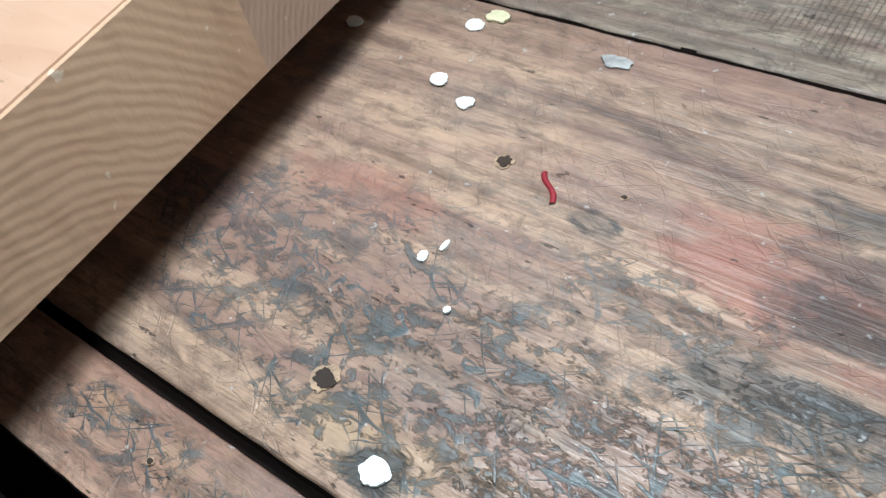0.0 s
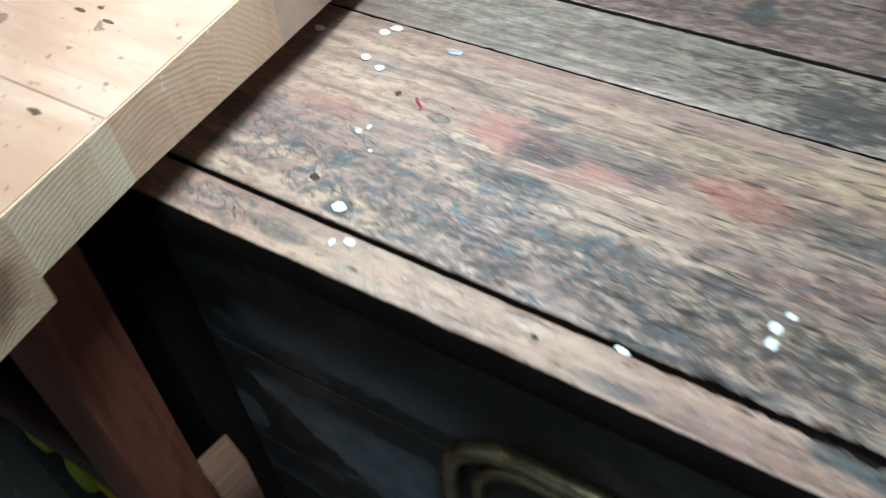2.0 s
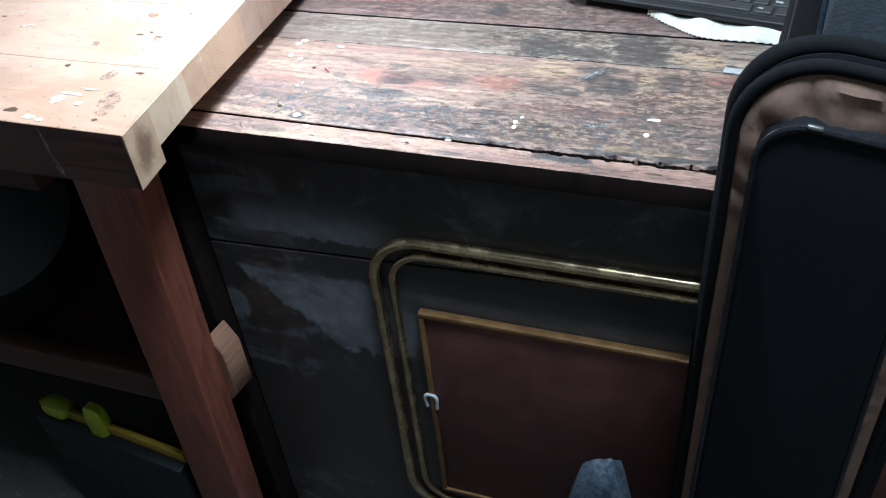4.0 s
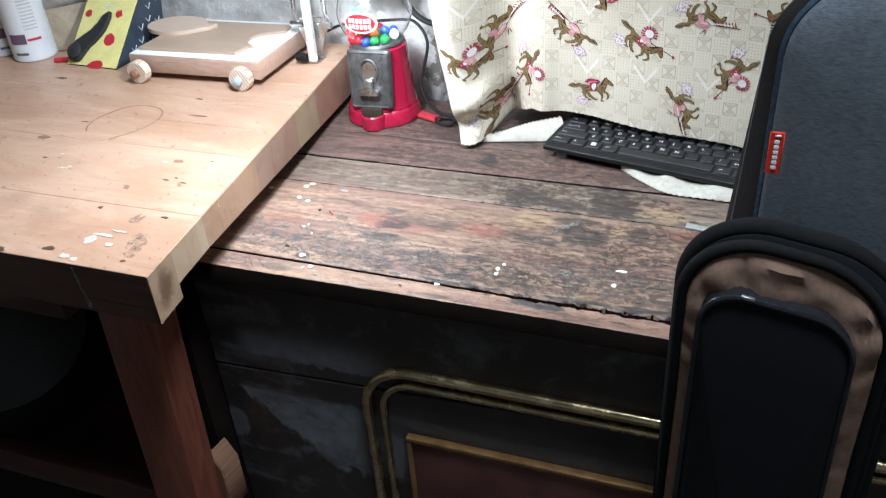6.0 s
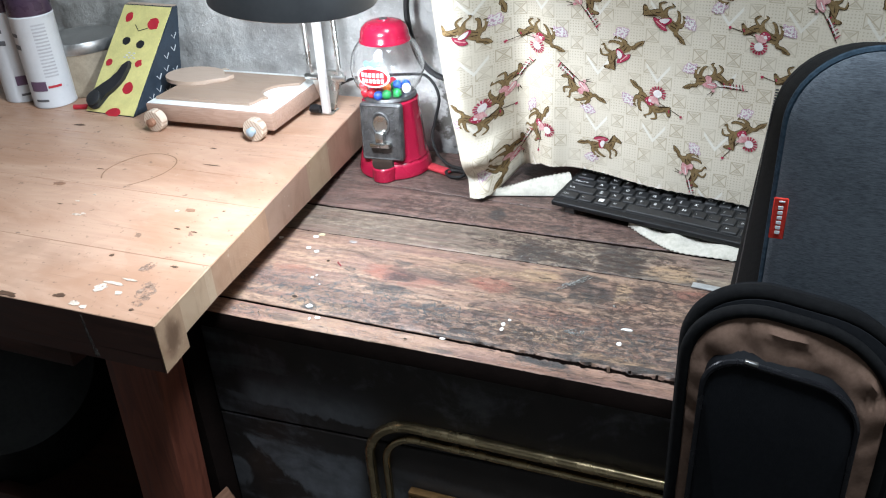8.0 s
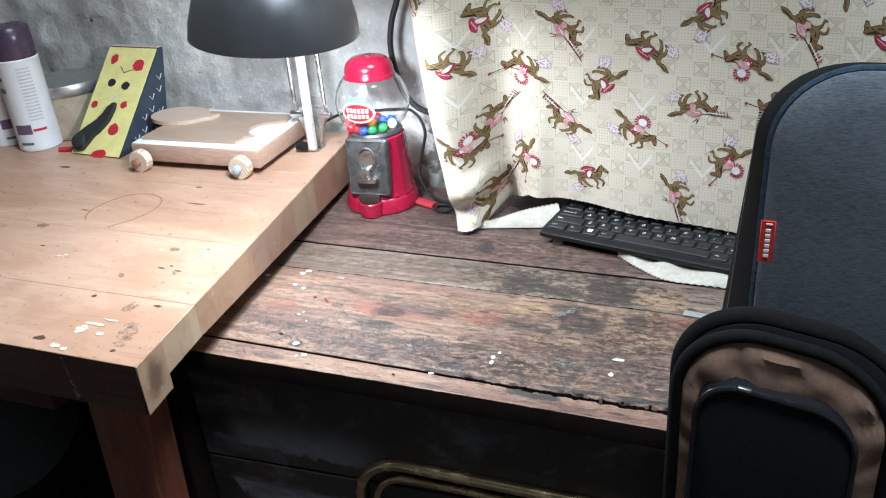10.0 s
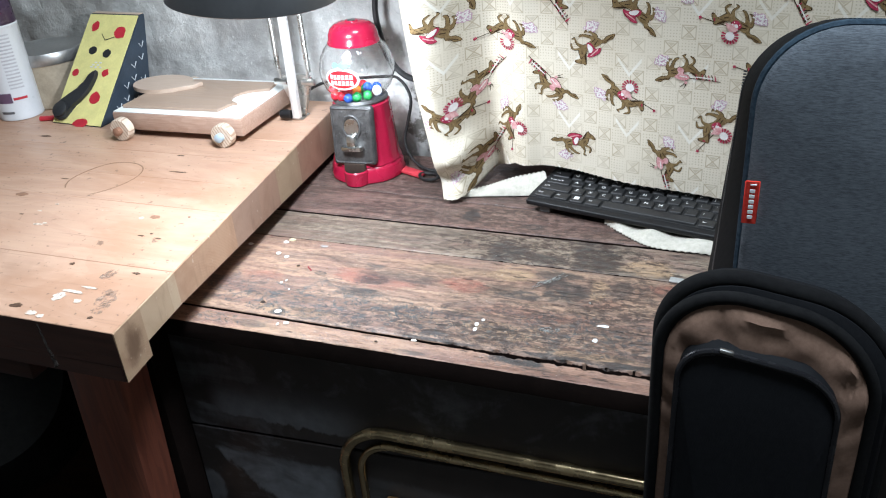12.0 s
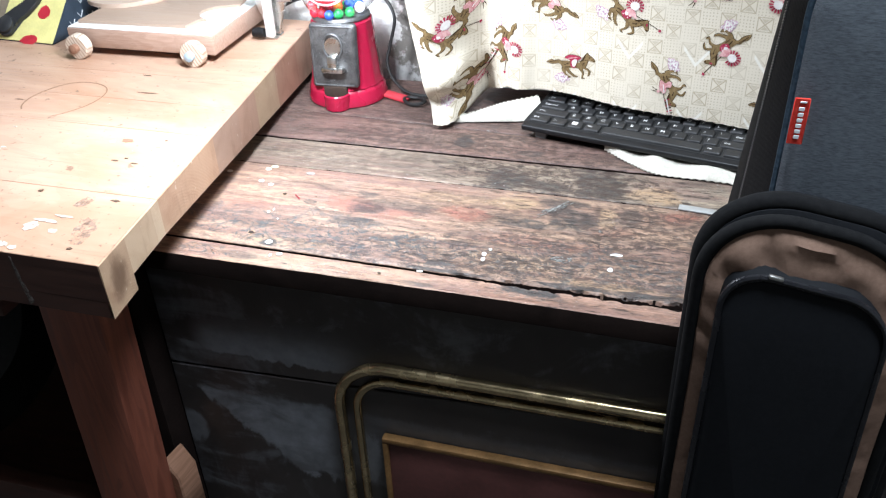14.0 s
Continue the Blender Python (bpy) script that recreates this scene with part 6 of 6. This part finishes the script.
painted([(-W2 + 0.001, 0.002), (W2 - 0.001, 0.002), (W2 - 0.001, SL - 0.002), (-W2 + 0.001, SL - 0.002)], 0.0004, M_yellow, "yellow_face", 0.0008)
for i, (x, y, rx, ry) in enumerate(((-0.028, 0.165, 0.007, 0.008), (0.024, 0.156, 0.0115, 0.010), (-0.036, 0.085, 0.006, 0.006), (0.022, 0.088, 0.006, 0.006), (0.018, 0.046, 0.010, 0.009), (0.008, 0.004, 0.014, 0.007))):
    painted(blob(x, y, rx, ry, 16, i + 80.0, 0.3), 0.0013, M_red2, "red_dot")
for i, (x, y) in enumerate(((-0.017, 0.124), (0.012, 0.120))):
    painted(blob(x, y, 0.0075, 0.007, 16, i + 90.0, 0.15), 0.0013, M_soot, "black_eye")
nose = [(p.x, p.y) for p in smooth_path([(-0.043, 0.030, 0), (-0.045, 0.014, 0), (-0.034, 0.005, 0), (-0.021, 0.009, 0), (-0.016, 0.026, 0), (0.004, 0.050, 0), (0.010, 0.086, 0), (0.000, 0.084, 0), (-0.010, 0.062, 0), (-0.030, 0.044, 0)], 4, True)]
bm = extrude(nose, 0.0013, 0.0085, 0.0015)
bmesh.ops.transform(bm, matrix=fm, verts=bm.verts)
part("nose", bm, M_soot, wb, "black-painted wooden strip with a round end", 30)
bm = lathe([(0.0125, 0.0085), (0.0125, 0.0125), (0.0105, 0.014), (0.0001, 0.0142)], 24, fm @ Matrix.Translation((-0.031, 0.020, 0)))
part("nose_knob", bm, M_soot, wb)
M_chalk = plain("chalk_white", (0.62, 0.62, 0.6), 0.7)
for i in range(7):
    painted(blob(-0.009 + 0.003 * i, 0.096 + 0.004 * (i % 3), 0.0028, 0.0012, 10, 97.0 + i, 0.6), 0.0014, M_chalk, "white_scribble")
bm = tube([(-0.010, 0.152, 0.0018), (0.0, 0.142, 0.0018), (0.016, 0.148, 0.0018)], 0.0006, 5)
bmesh.ops.transform(bm, matrix=fm, verts=bm.verts)
part("pencil_line", bm, M_soot, wb)
M_tick = plain("chalky_tick_paint", (0.45, 0.48, 0.5), 0.7)
part("bare_top", box(-W2 + 0.001, W2 - 0.001, DEP - 0.0115, DEP - 0.0012, HT + 0.0001, HT + 0.0006, 0), M_toywood, wb, "bare wood top edge")
for i in range(20):
    y, z = 0.046 + 0.019 * (i % 5) + 0.006 * (i // 5), 0.012 + 0.025 * (i // 5) + 0.007 * (i % 2)
    if z < HT * (y / DEP) - 0.012 and y < DEP - 0.030 + 0.030 * z / HT - 0.008:
        part("white_tick", tube([(W2 + 0.0002, y - 0.005, z + 0.007), (W2 + 0.0002, y, z), (W2 + 0.0002, y + 0.006, z + 0.008)], 0.0008, 5), M_tick, wb)
scrap = thing("red_brush_stick", pose(-0.625, 0.350, BENCH, 0, 0, 12), "thin red painted stick beside the wedge", "stick")
part("stick", tube([(0, 0, 0.004), (0.03, 0.004, 0.004), (0.065, 0.012, 0.004)], 0.0038, 8), M_red2, scrap)

# ---- wooden toy car in the making ----
TC = pose(-0.455, 0.319, BENCH, 0, 0, 1)
car = thing("wooden_toy_car", TC, "unfinished wooden toy car with a white-topped board and four wheels", "toy car")
part("chassis", box(0, 0.210, 0, 0.158, 0.010, 0.035, 0.002), pine("rosy_chassis_wood", (0.45, 0.315, 0.245), (0.34, 0.215, 0.16), 21.0, 0, 3.0), car)
part("white_top", box(0.0015, 0.2085, 0.0015, 0.1565, 0.0352, 0.0362, 0.0004), M_whitepaint, car)
for x in (0.022, 0.187):
    for y, s in ((-0.012, 1), (0.170, -1)):
        wm = Matrix.Translation((x, y, 0.0160)) @ pose(0, 0, 0, 90)
        wh = part("wheel", lathe([(0.004, -0.007), (0.0147, -0.007), (0.016, -0.0055), (0.016, 0.0055), (0.0147, 0.007), (0.004, 0.007)], 30, wm), M_wheel, car)
        part("axle_peg", lathe([(0.0001, -0.010), (0.0055, -0.010), (0.006, 0.010), (0.0001, 0.012)], 16, wm @ Matrix.Translation((0, 0, 0.004 * s))), plain("peg_end", (0.35, 0.45, 0.52), 0.5) if x > 0.1 else M_block, wh)
sheet = thing("plywood_sheet", TC @ Matrix.Translation((0.004, 0.006, 0.0364)), "thin plywood piece with a round bite cut out", "plywood")
arc = [(0.185 - 0.034 * math.cos(a), 0.070 + 0.030 * math.sin(a)) for a in (radians(-70 + 14 * i) for i in range(11))]
part("sheet", extrude([(0.004, 0.010), (0.160, 0.012), (0.166, 0.040)] + arc + [(0.19, 0.105), (0.186, 0.132), (0.02, 0.132), (0.006, 0.11)], 0, 0.004, 0.0004), M_ply, sheet)
disc = thing("plywood_disc", TC @ Matrix.Translation((0.018, 0.102, 0.0406)), "oval plywood cut-out lying on the sheet", "plywood")
ov = [(0.048 * math.cos(a), 0.036 * math.sin(a)) for a in (radians(12 + 9 * i) for i in range(36))]
part("oval", extrude(ov + [(0.059, -0.006), (0.063, 0.010)], 0, 0.0058, 0.0006), pine("pale_plywood", (0.55, 0.43, 0.345), (0.48, 0.36, 0.28), 12.0, 0, 1.5), disc)

# ---- spray cans and tin ----
M_can = plain("white_can_print", (0.60, 0.61, 0.625), 0.35, 0.0, 0.04, 50, 0.03)
M_cap = plain("plum_plastic", (0.055, 0.032, 0.060), 0.3, 0, 0.15, 50, 0.06)
M_print = plain("grey_print", (0.42, 0.42, 0.44), 0.5)
M_plum_band = plain("plum_band", (0.12, 0.07, 0.12), 0.45)
can = thing("spray_can", pose(-0.682, 0.372, BENCH) @ Matrix.Diagonal((1, 1, 0.955, 1)), "white spray paint can with a plum-coloured cap", "spray can", "spray cans on the bench")
RC = 0.0325
part("body", lathe([(0.028, 0.0), (0.0325, 0.001), (0.033, 0.004), (RC, 0.006), (RC, 0.146), (0.033, 0.148), (0.031, 0.151), (0.02, 0.154)], 48), M_can, can)
part("cap", lathe([(0.0318, 0.150), (0.0322, 0.151), (0.0318, 0.180), (0.0305, 0.195), (0.027, 0.199), (0.0001, 0.2)], 48), M_cap, can, "plum plastic cap")


def wrap(r, a0, a1, z0, z1, n=10):
    rows = [[((r) * math.cos(a), (r) * math.sin(a), z) for a in np.linspace(radians(a0), radians(a1), n)] for z in (z0, z1)]
    bm, _ = grid(rows)
    return bm


part("label_band", wrap(RC + 0.0004, -100, -55, 0.030, 0.046), M_plum_band, can)
M_dark_print = plain("dark_print", (0.1, 0.1, 0.11), 0.5)
for q in ((-130, -98, 0.118, 0.124), (-132, -96, 0.098, 0.106), (-96, -60, 0.012, 0.016)):
    part("lettering_bar", wrap(RC + 0.0004, *q), M_dark_print, can)
for i in range(16):
    part("small_print_bar", wrap(RC + 0.0004, -52, -16, 0.052 + i * 0.0055, 0.0545 + i * 0.0055, 6), M_print, can)
part("red_print_bar", wrap(RC + 0.0004, -52, -16, 0.034, 0.038), M_red2, can)
copy_thing(can, pose(-0.752, 0.383, BENCH, 0, 0, 40))
tin = thing("lidded_tin", pose(-0.672, 0.446, BENCH), "squat tan tin with a grey metal lid against the wall", "tin")
part("body", lathe([(0.054, 0.0), (0.056, 0.002), (0.056, 0.074), (0.054, 0.076)], 56), plain("tan_tin", (0.36, 0.30, 0.22), 0.5, 0.1, 0.2), tin)
part("lid", lathe([(0.0575, 0.070), (0.059, 0.072), (0.059, 0.086), (0.0575, 0.088), (0.052, 0.086), (0.0001, 0.085)], 56), plain("dull_tin_lid", (0.42, 0.42, 0.41), 0.4, 0.8, 0.15), tin, "grey metal lid")
nail = thing("wall_nail", pose(-0.62, 0.49, 0.845), "small nail in the wall", "nail")
part("nail", lathe([(0.0012, -0.02), (0.0012, 0.006), (0.0035, 0.0065), (0.0035, 0.008), (0.0001, 0.008)], 12, pose(0, 0, 0, 90)), M_chrome, nail)

# ---- loose scraps on the lid ----
chip = thing("red_paper_scrap", pose(-0.0647, 0.1455, TOP, 0, 0, 38) @ Matrix.Scale(0.8, 4), "curled scrap of dark red paper on the trunk lid", "scrap")
rows = [[(0.0011 * math.cos(a) + 0.0010 * math.sin(i * 0.55), -0.0075 + 0.0015 * i, 0.0004 + 0.0010 * math.sin(a)) for a in np.linspace(0.1, 3.0, 7)] for i in range(11)]
b, _ = grid(rows)
part("curl", b, plain("dark_red_paper", (0.20, 0.010, 0.018), 0.5), chip)
flake = thing("pale_flake", pose(-0.1197, 0.2045, TOP), "pale yellowish flake of dried glue on the lid", "flake")
part("flake", extrude(blob(0, 0, 0.0050, 0.0028, 34, 33.0, 0.45), 0.0004, 0.0014, 0.0003), plain("dried_glue", (0.6, 0.55, 0.36), 0.5), flake)
lint = thing("white_flake", pose(-0.0731, 0.1989, TOP), "thin whitish flake of dried paint on the lid", "flake")
part("flake", extrude(blob(0, 0, 0.0050, 0.0026, 34, 35.0, 0.5), 0.0004, 0.0009, 0.0002), plain("thin_white_flake", (0.27, 0.26, 0.25), 0.5, 0, 0.4, 300), lint)
ruler = thing("metal_strip", pose(0.352, 0.210, TOP, 0, 0, -6), "short grey metal strip lying on the lid", "metal strip")
part("strip", box(-0.018, 0.03, -0.005, 0.005, 0.0006, 0.0022, 0.0005), plain("dull_strip", (0.45, 0.46, 0.46), 0.4, 0.5), ruler)
